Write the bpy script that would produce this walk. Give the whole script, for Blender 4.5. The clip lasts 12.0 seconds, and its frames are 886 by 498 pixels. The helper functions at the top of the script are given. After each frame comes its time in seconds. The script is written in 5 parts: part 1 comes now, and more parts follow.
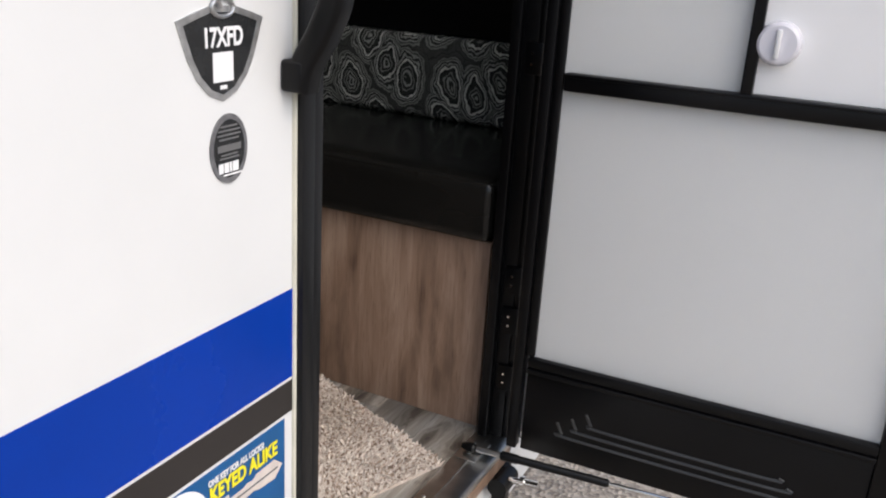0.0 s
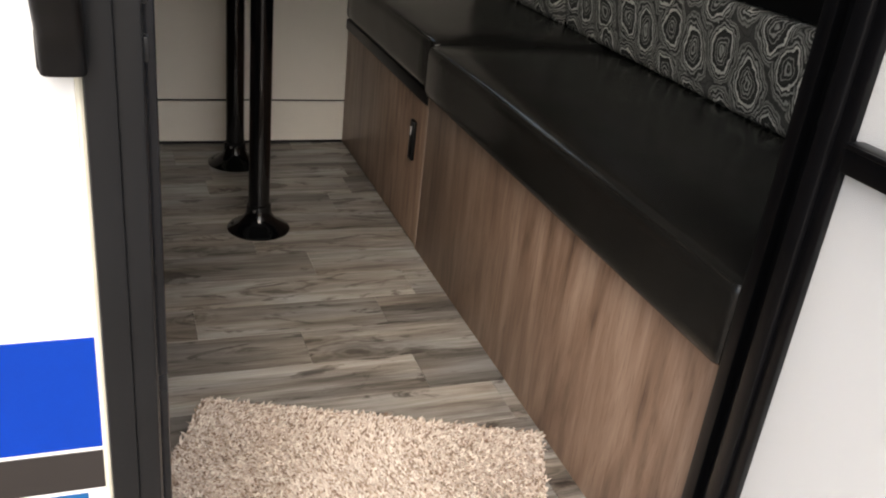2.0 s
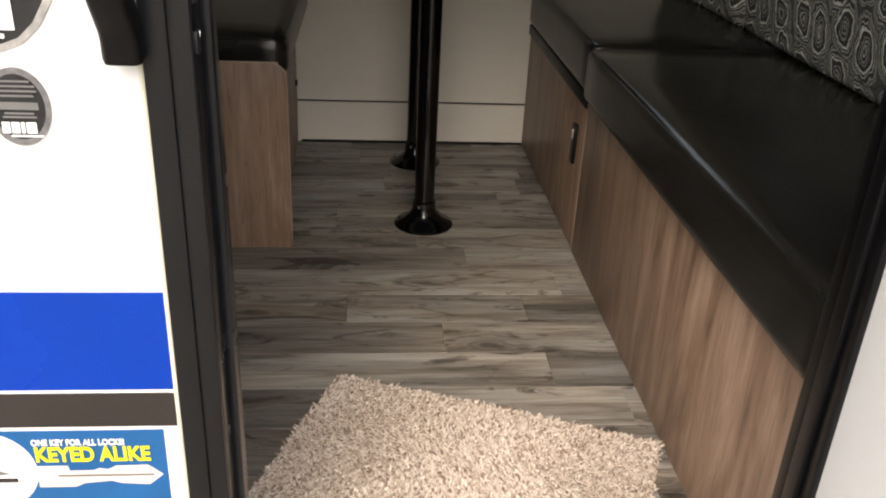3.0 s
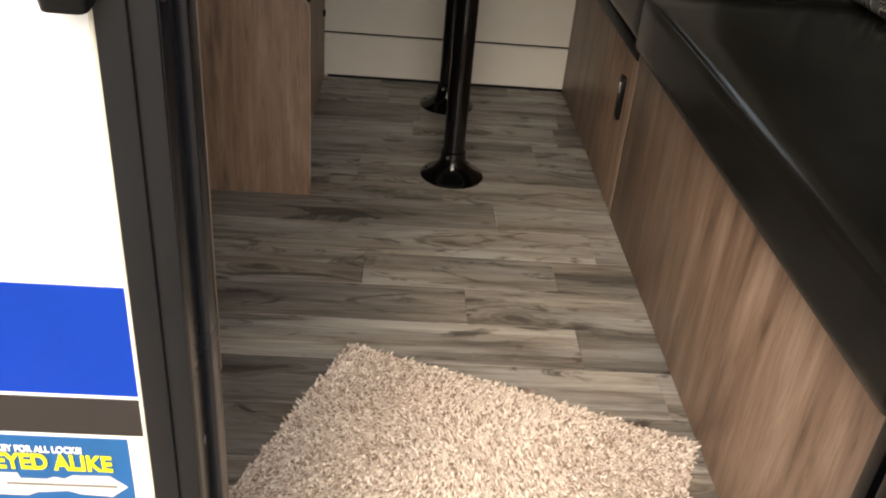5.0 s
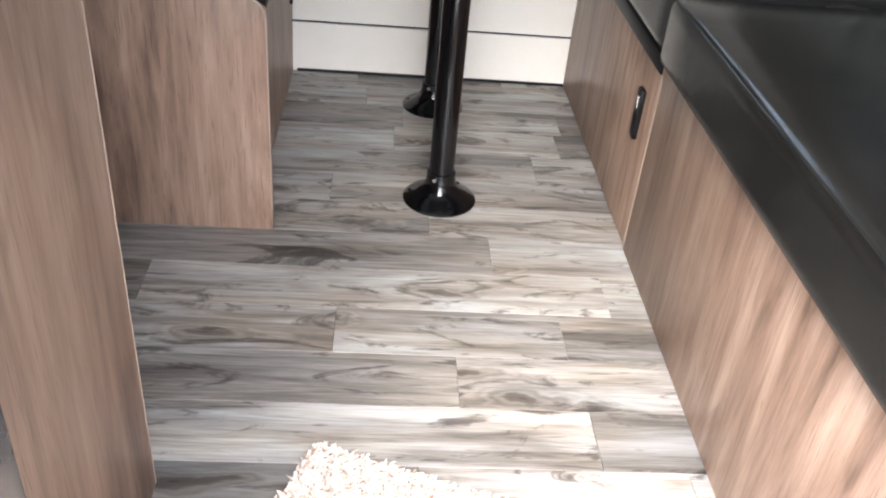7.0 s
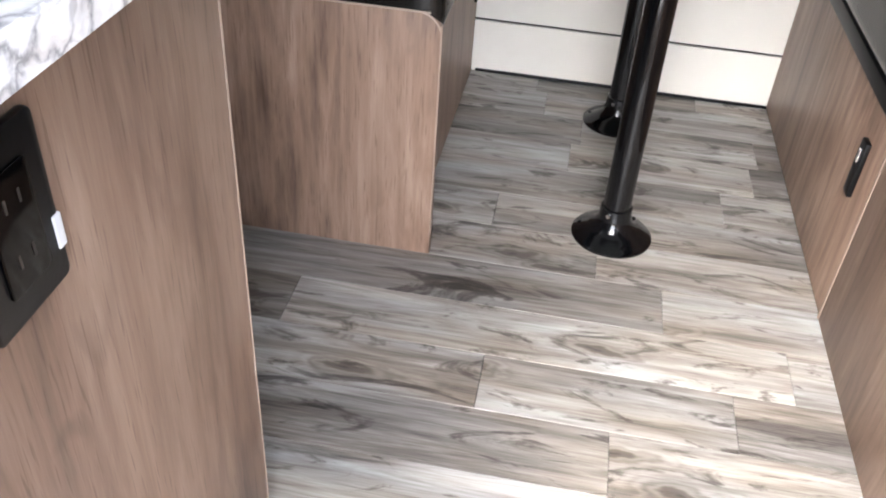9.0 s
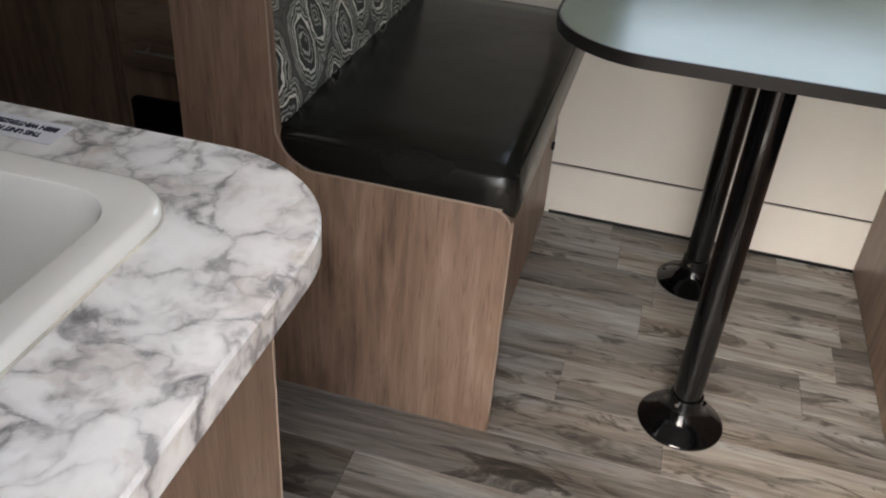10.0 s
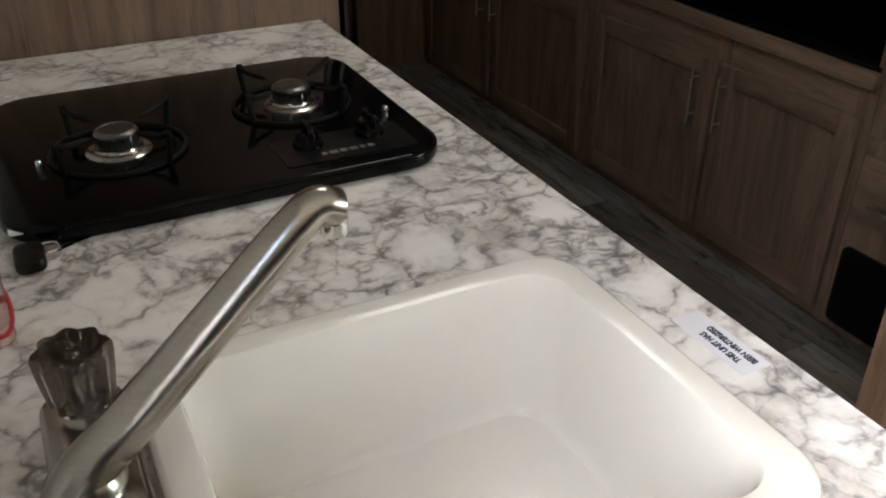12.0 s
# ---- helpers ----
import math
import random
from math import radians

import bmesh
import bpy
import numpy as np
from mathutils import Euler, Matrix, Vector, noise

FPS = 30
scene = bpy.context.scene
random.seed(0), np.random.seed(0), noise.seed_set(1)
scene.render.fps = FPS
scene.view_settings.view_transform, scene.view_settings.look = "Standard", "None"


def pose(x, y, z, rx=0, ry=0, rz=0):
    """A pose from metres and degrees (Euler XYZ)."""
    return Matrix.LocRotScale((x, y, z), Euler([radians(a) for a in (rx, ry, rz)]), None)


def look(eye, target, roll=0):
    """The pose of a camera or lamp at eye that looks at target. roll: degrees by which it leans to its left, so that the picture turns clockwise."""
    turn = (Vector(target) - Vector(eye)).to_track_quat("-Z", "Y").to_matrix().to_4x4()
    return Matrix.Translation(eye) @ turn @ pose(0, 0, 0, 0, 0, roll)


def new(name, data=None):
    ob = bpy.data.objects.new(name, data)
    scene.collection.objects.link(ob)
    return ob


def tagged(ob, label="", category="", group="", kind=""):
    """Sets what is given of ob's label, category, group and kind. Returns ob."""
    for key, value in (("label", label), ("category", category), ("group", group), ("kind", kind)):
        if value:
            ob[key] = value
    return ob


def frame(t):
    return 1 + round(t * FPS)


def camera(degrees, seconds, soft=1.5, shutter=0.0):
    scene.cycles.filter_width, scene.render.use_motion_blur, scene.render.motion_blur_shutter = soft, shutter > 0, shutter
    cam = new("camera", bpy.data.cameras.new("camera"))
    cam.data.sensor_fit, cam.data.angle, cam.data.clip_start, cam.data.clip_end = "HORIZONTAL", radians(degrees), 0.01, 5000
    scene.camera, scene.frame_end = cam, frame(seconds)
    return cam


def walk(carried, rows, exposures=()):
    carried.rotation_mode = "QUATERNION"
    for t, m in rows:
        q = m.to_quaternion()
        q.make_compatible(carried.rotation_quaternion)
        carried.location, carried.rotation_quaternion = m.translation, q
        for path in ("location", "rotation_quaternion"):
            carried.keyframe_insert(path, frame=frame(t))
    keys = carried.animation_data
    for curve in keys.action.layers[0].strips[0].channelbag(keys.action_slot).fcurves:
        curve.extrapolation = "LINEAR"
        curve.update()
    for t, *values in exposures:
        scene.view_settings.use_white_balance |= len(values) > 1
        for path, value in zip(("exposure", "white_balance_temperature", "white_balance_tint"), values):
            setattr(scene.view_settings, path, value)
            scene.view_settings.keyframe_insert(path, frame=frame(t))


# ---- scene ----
cam = camera(54.0, 12.0, soft=2.0)
PATH = [
    (0, (0.095, 0.143, 1.568), (-0.731, 1.84, 0.905), 3.6),
    (0.5, (0.202, 0.401, 1.569), (-0.84, 1.939, 0.828), 4.9),
    (1, (0.22, 0.617, 1.569), (-1.037, 1.958, 0.78), 5.9),
    (1.5, (0.182, 0.816, 1.588), (-1.274, 1.908, 0.759), 6.8),
    (2, (0.21, 0.981, 1.592), (-1.461, 1.663, 0.731), 6.7),
    (2.5, (0.27, 1.097, 1.598), (-1.485, 1.441, 0.701), 4.2),
    (3, (0.299, 1.154, 1.605), (-1.487, 1.336, 0.722), 2.9),
    (3.5, (0.299, 1.17, 1.611), (-1.5, 1.269, 0.743), 3.0),
    (5.5, (0.027, 1.173, 1.582), (-1.658, 1.329, 0.515), 6.1),
    (6, (-0.051, 1.135, 1.598), (-1.743, 1.370, 0.556), 7.3),
    (6.5, (-0.111, 1.134, 1.592), (-1.807, 1.415, 0.571), 8.2),
    (7, (-0.257, 1.183, 1.589), (-1.908, 1.339, 0.472), 5.6),
    (8.8, (-0.436, 1.177, 1.616), (-1.976, 0.95, 0.361), 3.1),
    (9, (-0.46, 1.177, 1.621), (-2.04, 0.965, 0.414), 4.2),
    (9.5, (-0.556, 1.163, 1.673), (-2.263, 0.91, 0.663), 5.6),
    (10, (-0.635, 1.138, 1.794), (-2.245, 0.75, 0.672), 4.4),
    (10.5, (-0.632, 1.127, 1.865), (-2.018, 0.484, 0.575), 3.7),
    (11, (-0.62, 1.126, 1.884), (-1.675, 0.022, 0.592), 3.9),
    (11.5, (-0.64, 1.109, 1.903), (-1.535, -0.276, 0.771), 1.2),
    (12, (-0.654, 1.095, 1.921), (-1.434, -0.445, 0.911), 0.1),
]
EXPOSURES = [(0.0, 0.5, 6300, 10), (0.5, 0.7, 6400, 10), (1.0, 1.05, 6550, 10), (1.5, 1.4, 6650, 10), (2.5, 1.35, 6900, 10), (3.5, 1.4, 7150, 10), (5.5, 1.7, 7300, 10), (6.0, 2.3, 6600, 10),
             (6.5, 3.2, 5800, 10), (7.0, 3.45, 5850, 10), (9.0, 3.6, 5850, 10), (9.5, 2.75, 6150, 10), (10.0, 2.8, 6500, 10), (10.5, 3.3, 6600, 10), (11.0, 3.5, 6800, 10), (11.5, 3.85, 6850, 10), (12.0, 4.2, 6800, 10)]
walk(cam, [(t, look(eye, target, roll)) for t, eye, target, roll in PATH], EXPOSURES)

# ---- world and light ----
world = bpy.data.worlds.new("overcast_sky")
scene.world = world
world.use_nodes = True
wn = world.node_tree.nodes
sky = wn.new("ShaderNodeTexSky")
sky.sky_type = "NISHITA"
sky.sun_disc = False
sky.sun_elevation, sky.sun_rotation = radians(48.5), radians(104.5)
sky.air_density, sky.dust_density = 1.0, 4.0
wn["Background"].inputs["Strength"].default_value = 0.14
world.node_tree.links.new(sky.outputs["Color"], wn["Background"].inputs["Color"])

sun_data = bpy.data.lights.new("sun", "SUN")
sun_data.energy, sun_data.angle, sun_data.color = 1.1, radians(88), (1.0, 0.985, 0.97)
sun = new("sun", sun_data)
sun.matrix_world = look((2.9, -0.75, 3.4), (0.0, 0.0, 0.0))


def daylight(name, m, w, h, watts, colour):
    """Skylight standing in a real opening."""
    d = bpy.data.lights.new(name, "AREA")
    d.shape, d.size, d.size_y, d.energy, d.color = "RECTANGLE", w, h, watts, colour
    ob = new(name, d)
    ob.matrix_world = m


daylight("roof_vent_daylight", look((-1.42, -0.16, 2.515), (-1.42, -0.16, 0.0)), 0.34, 0.34, 0.13, (1.0, 0.97, 0.92))
daylight("window_daylight", look((-2.690, 1.37, 1.90), (0.0, 1.37, 1.60)), 0.64, 0.50, 0.42, (0.94, 1.0, 0.95))
# ---- materials ----
def material(name):
    m = bpy.data.materials.new(name)
    m.use_nodes = True
    return m, m.node_tree.nodes, m.node_tree.links, m.node_tree.nodes["Principled BSDF"]


def coords(n, l, scale=(1, 1, 1), rot=(0, 0, 0)):
    tc, mp = n.new("ShaderNodeTexCoord"), n.new("ShaderNodeMapping")
    mp.inputs["Scale"].default_value = scale
    mp.inputs["Rotation"].default_value = rot
    l.new(tc.outputs["Object"], mp.inputs["Vector"])
    return mp.outputs["Vector"]


def noise_tex(n, l, vec, scale, detail=4.0, rough=0.55, distortion=0.0):
    t = n.new("ShaderNodeTexNoise")
    t.inputs["Scale"].default_value, t.inputs["Detail"].default_value = scale, detail
    t.inputs["Roughness"].default_value, t.inputs["Distortion"].default_value = rough, distortion
    l.new(vec, t.inputs["Vector"])
    return t


def ramp(n, l, fac, stops):
    r = n.new("ShaderNodeValToRGB")
    while len(r.color_ramp.elements) < len(stops):
        r.color_ramp.elements.new(0.5)
    for e, (p, c) in zip(r.color_ramp.elements, stops):
        e.position = p
        e.color = (*c, 1) if len(c) == 3 else c
    l.new(fac, r.inputs["Fac"])
    return r


def mix(n, l, kind, fac, a, b):
    x = n.new("ShaderNodeMix")
    x.data_type, x.blend_type = "RGBA", kind
    for sock, v in ((x.inputs[0], fac), (x.inputs[6], a), (x.inputs[7], b)):
        if isinstance(v, bpy.types.NodeSocket):
            l.new(v, sock)
        elif isinstance(v, (int, float)):
            sock.default_value = v
        else:
            sock.default_value = (*v, 1)
    return x.outputs[2]


def maths(n, l, op, a, b=0.0):
    x = n.new("ShaderNodeMath")
    x.operation = op
    for i, v in enumerate((a, b)):
        if isinstance(v, bpy.types.NodeSocket):
            l.new(v, x.inputs[i])
        else:
            x.inputs[i].default_value = v
    return x.outputs[0]


def bump(n, l, bsdf, height, strength, distance=0.002):
    b = n.new("ShaderNodeBump")
    b.inputs["Strength"].default_value, b.inputs["Distance"].default_value = strength, distance
    l.new(height, b.inputs["Height"])
    l.new(b.outputs["Normal"], bsdf.inputs["Normal"])


def surface(name, colour, rough, metal=0.0, spread=0.12, scale=6.0, fine=220.0, bumpy=0.08, coat=0.0, spec=0.5):
    """A plain surface with soft blotches, fine grain and a little relief."""
    m, n, l, b = material(name)
    v = coords(n, l)
    big, small = noise_tex(n, l, v, scale, 5.0), noise_tex(n, l, v, fine, 3.0)
    lo, hi = [c * (1 - spread) for c in colour], [min(1.0, c * (1 + spread)) for c in colour]
    r = ramp(n, l, big.outputs["Fac"], [(0.3, lo), (0.7, hi)])
    l.new(r.outputs["Color"], b.inputs["Base Color"])
    rr = n.new("ShaderNodeMapRange")
    rr.inputs["To Min"].default_value, rr.inputs["To Max"].default_value = max(0.02, rough - 0.06), min(1.0, rough + 0.08)
    l.new(big.outputs["Fac"], rr.inputs["Value"])
    l.new(rr.outputs["Result"], b.inputs["Roughness"])
    b.inputs["Metallic"].default_value = metal
    b.inputs["Specular IOR Level"].default_value = spec
    b.inputs["Coat Weight"].default_value = coat
    b.inputs["Coat Roughness"].default_value = 0.05
    if bumpy:
        bump(n, l, b, small.outputs["Fac"], bumpy, 0.001)
    return m


def wood(name, dark, mid, light, axis="z", rough=0.42, contrast=1.0):
    """Laminate with long streaks along one axis, and a few cathedral figures."""
    m, n, l, b = material(name)
    k = "xyz".index(axis)
    info = n.new("ShaderNodeObjectInfo")
    tc, add = n.new("ShaderNodeTexCoord"), n.new("ShaderNodeVectorMath")
    add.operation = "ADD"
    shift = n.new("ShaderNodeCombineXYZ")
    for i in range(3):
        l.new(maths(n, l, "MULTIPLY", info.outputs["Random"], 7.0 + 5.0 * i), shift.inputs[i])
    l.new(tc.outputs["Object"], add.inputs[0])
    l.new(shift.outputs[0], add.inputs[1])

    def stretched(across, along):
        mp = n.new("ShaderNodeMapping")
        s = [across] * 3
        s[k] = along
        mp.inputs["Scale"].default_value = s
        l.new(add.outputs[0], mp.inputs["Vector"])
        return mp.outputs["Vector"]
    broad = noise_tex(n, l, stretched(6.0, 1.0), 1.0, 5.0, 0.55, 2.6)
    streak = noise_tex(n, l, stretched(21.0, 1.9), 1.0, 6.0, 0.66, 2.4)
    grain = noise_tex(n, l, stretched(150.0, 3.5), 1.0, 6.0, 0.7, 0.4)
    knots = noise_tex(n, l, stretched(16.0, 5.0), 1.0, 2.0, 0.4, 1.2)
    rings = n.new("ShaderNodeTexWave")
    rings.wave_type, rings.bands_direction = "BANDS", "DIAGONAL"
    rings.inputs["Scale"].default_value, rings.inputs["Distortion"].default_value = 2.2, 9.0
    rings.inputs["Detail"].default_value, rings.inputs["Detail Scale"].default_value = 3.0, 0.8
    l.new(stretched(7.0, 0.55), rings.inputs["Vector"])
    pores = noise_tex(n, l, stretched(330.0, 16.0), 1.0, 2.0, 0.5, 0.2)
    fac = maths(n, l, "ADD", maths(n, l, "MULTIPLY", broad.outputs["Fac"], 0.53), maths(n, l, "MULTIPLY", streak.outputs["Fac"], 0.28))
    fac = maths(n, l, "ADD", fac, maths(n, l, "MULTIPLY", rings.outputs["Fac"], 0.03))
    fac = maths(n, l, "ADD", fac, maths(n, l, "MULTIPLY", grain.outputs["Fac"], 0.16))
    w = 0.155 / contrast
    r = ramp(n, l, fac, [(0.5 - w, dark), (0.5, mid), (0.5 + w, light)])
    kn = ramp(n, l, knots.outputs["Fac"], [(0.66, (1, 1, 1)), (0.76, (0.45, 0.42, 0.4))])
    pits = ramp(n, l, pores.outputs["Fac"], [(0.60, (1, 1, 1)), (0.70, (0.62, 0.58, 0.55))])
    c = mix(n, l, "MULTIPLY", 0.45, r.outputs["Color"], kn.outputs["Color"])
    l.new(mix(n, l, "MULTIPLY", 0.9, c, pits.outputs["Color"]), b.inputs["Base Color"])
    b.inputs["Roughness"].default_value = rough
    bump(n, l, b, grain.outputs["Fac"], 0.15, 0.0006)
    return m


def plank_vinyl():
    """Grey-brown printed planks: each one has its own tone, streaks and dark knots; the grain runs along y."""
    m, n, l, b = material("grey_plank_vinyl")
    info = n.new("ShaderNodeObjectInfo")
    tc, add, shift = n.new("ShaderNodeTexCoord"), n.new("ShaderNodeVectorMath"), n.new("ShaderNodeCombineXYZ")
    add.operation = "ADD"
    l.new(maths(n, l, "MULTIPLY", info.outputs["Random"], 31.0), shift.inputs[0])
    l.new(maths(n, l, "MULTIPLY", info.outputs["Random"], 17.0), shift.inputs[1])
    l.new(tc.outputs["Object"], add.inputs[0])
    l.new(shift.outputs[0], add.inputs[1])

    def stretched(across, along):
        mp = n.new("ShaderNodeMapping")
        mp.inputs["Scale"].default_value = (across, along, 1)
        l.new(add.outputs[0], mp.inputs["Vector"])
        return mp.outputs["Vector"]
    broad = noise_tex(n, l, stretched(14.0, 1.6), 1.0, 3.0, 0.5, 0.8)
    streak = noise_tex(n, l, stretched(44.0, 2.4), 1.0, 7.0, 0.66, 1.3)
    grain = noise_tex(n, l, stretched(500.0, 14.0), 1.0, 2.0)
    knot = noise_tex(n, l, stretched(13.0, 3.4), 1.0, 6.0, 0.64, 2.0)
    wob = n.new("ShaderNodeVectorMath")
    wob.operation = "MULTIPLY_ADD"
    l.new(noise_tex(n, l, stretched(24.0, 8.0), 1.0, 3.0).outputs["Color"], wob.inputs[0])
    wob.inputs[1].default_value = (0.48, 0.48, 0.0)
    l.new(stretched(9.5, 2.2), wob.inputs[2])
    eye = n.new("ShaderNodeTexVoronoi")
    eye.voronoi_dimensions = "2D"
    eye.inputs["Scale"].default_value = 1.0
    l.new(wob.outputs[0], eye.inputs["Vector"])
    chosen = ramp(n, l, eye.outputs["Color"], [(0.64, (0, 0, 0)), (0.66, (1, 1, 1))]).outputs["Color"]
    near = ramp(n, l, eye.outputs["Distance"], [(0.10, (0.75, 0.75, 0.75)), (0.36, (0, 0, 0))]).outputs["Color"]
    swirl = maths(n, l, "ADD", maths(n, l, "MULTIPLY", maths(n, l, "SINE", maths(n, l, "MULTIPLY", eye.outputs["Distance"], 62.0)), 0.055), 0.465)
    core = ramp(n, l, eye.outputs["Distance"], [(0.02, (0.10, 0.085, 0.075)), (0.07, (0.55, 0.51, 0.47)), (0.20, (1, 1, 1))]).outputs["Color"]
    core = mix(n, l, "MIX", chosen, (1, 1, 1), core)
    fac = maths(n, l, "ADD", maths(n, l, "MULTIPLY", broad.outputs["Fac"], 0.42), maths(n, l, "MULTIPLY", streak.outputs["Fac"], 0.42))
    fac = maths(n, l, "ADD", fac, maths(n, l, "MULTIPLY", grain.outputs["Fac"], 0.16))
    fac = mix(n, l, "MIX", mix(n, l, "MULTIPLY", 1.0, chosen, near), fac, swirl)
    r = ramp(n, l, fac, [(0.36, (0.062, 0.054, 0.048)), (0.45, (0.175, 0.158, 0.139)), (0.53, (0.295, 0.280, 0.258)), (0.63, (0.43, 0.425, 0.410))])
    kn = ramp(n, l, knot.outputs["Fac"], [(0.56, (1, 1, 1)), (0.62, (0.34, 0.31, 0.29)), (0.67, (0.09, 0.08, 0.075))])
    tone = ramp(n, l, info.outputs["Random"], [(0.0, (0.55, 0.54, 0.53)), (0.3, (0.90, 0.89, 0.88)), (0.7, (1.0, 1.0, 1.0)), (1.0, (1.1, 1.09, 1.07))])
    c = mix(n, l, "MULTIPLY", 0.85, r.outputs["Color"], kn.outputs["Color"])
    c = mix(n, l, "MULTIPLY", 0.9, c, core)
    hue = ramp(n, l, noise_tex(n, l, stretched(10.0, 2.2), 1.0, 3.0).outputs["Fac"], [(0.38, (1.04, 1.0, 0.94)), (0.60, (0.96, 1.0, 1.04))])
    c = mix(n, l, "MULTIPLY", 1.0, c, hue.outputs["Color"])
    l.new(mix(n, l, "MULTIPLY", 1.0, c, tone.outputs["Color"]), b.inputs["Base Color"])
    rr = ramp(n, l, streak.outputs["Fac"], [(0.3, (0.36, 0.36, 0.36)), (0.7, (0.5, 0.5, 0.5))])
    l.new(rr.outputs["Color"], b.inputs["Roughness"])
    bump(n, l, b, streak.outputs["Fac"], 0.18, 0.0008)
    return m


def marble():
    """White laminate printed with crisp branching grey veins round pale islands, large and small."""
    m, n, l, b = material("white_marble_laminate")
    v = coords(n, l)

    def shoved(vec, scale, detail, amount):
        t = n.new("ShaderNodeVectorMath")
        t.operation = "MULTIPLY_ADD"
        l.new(noise_tex(n, l, vec, scale, detail, 0.6).outputs["Color"], t.inputs[0])
        t.inputs[1].default_value = (amount, amount, amount)
        l.new(vec, t.inputs[2])
        return t.outputs[0]
    warped = shoved(shoved(v, 7.0, 4.0, 0.12), 34.0, 5.0, 0.026)

    def edges(scale):
        t = n.new("ShaderNodeTexVoronoi")
        t.feature = "DISTANCE_TO_EDGE"
        t.inputs["Scale"].default_value = scale
        l.new(warped, t.inputs["Vector"])
        return t.outputs["Distance"]

    def line(d, width, k):
        return ramp(n, l, d, [(0.0, (k, k, k)), (width * 0.4, (k * 0.45, k * 0.45, k * 0.45)), (width, (0, 0, 0))]).outputs["Color"]

    def broken(d, scale, amount):
        """The same distance, worn so that a vein swells into blots and thins out again."""
        t = noise_tex(n, l, v, scale, 5.0, 0.6).outputs["Fac"]
        return maths(n, l, "ADD", d, maths(n, l, "MULTIPLY", maths(n, l, "SUBTRACT", t, 0.47), amount))

    def gate(scale, lo, hi, low=0.0):
        return ramp(n, l, noise_tex(n, l, v, scale, 4.0, 0.55).outputs["Fac"], [(lo, (low, low, low)), (hi, (1, 1, 1))]).outputs["Color"]

    def both(a, b2):
        return mix(n, l, "MULTIPLY", 1.0, a, b2)
    big, small, tiny = broken(edges(11.5), 36.0, 0.26), broken(edges(29.0), 60.0, 0.42), broken(edges(58.0), 90.0, 0.5)
    patch, crumbs = gate(8.0, 0.46, 0.56), gate(12.0, 0.53, 0.62)
    thick = gate(13.0, 0.34, 0.56, 0.15)
    cloud = noise_tex(n, l, warped, 15.0, 8.0, 0.62)
    c = ramp(n, l, cloud.outputs["Fac"], [(0.28, (0.50, 0.46, 0.43)), (0.37, (0.74, 0.69, 0.635)), (0.46, (0.880, 0.862, 0.835)), (0.60, (0.92, 0.908, 0.885))]).outputs["Color"]
    grey, dark = (0.38, 0.35, 0.345), (0.090, 0.088, 0.094)
    c = mix(n, l, "MIX", both(line(tiny, 0.34, 0.45), crumbs), c, grey)
    c = mix(n, l, "MIX", both(line(small, 0.30, 0.62), patch), c, grey)
    c = mix(n, l, "MIX", both(line(big, 0.17, 0.62), thick), c, grey)
    c = mix(n, l, "MIX", both(line(small, 0.10, 0.55), patch), c, dark)
    c = mix(n, l, "MIX", both(line(big, 0.055, 0.75), thick), c, dark)
    l.new(c, b.inputs["Base Color"])
    b.inputs["Roughness"].default_value = 0.30
    bump(n, l, b, noise_tex(n, l, v, 400.0, 2.0).outputs["Fac"], 0.05, 0.0004)
    return m


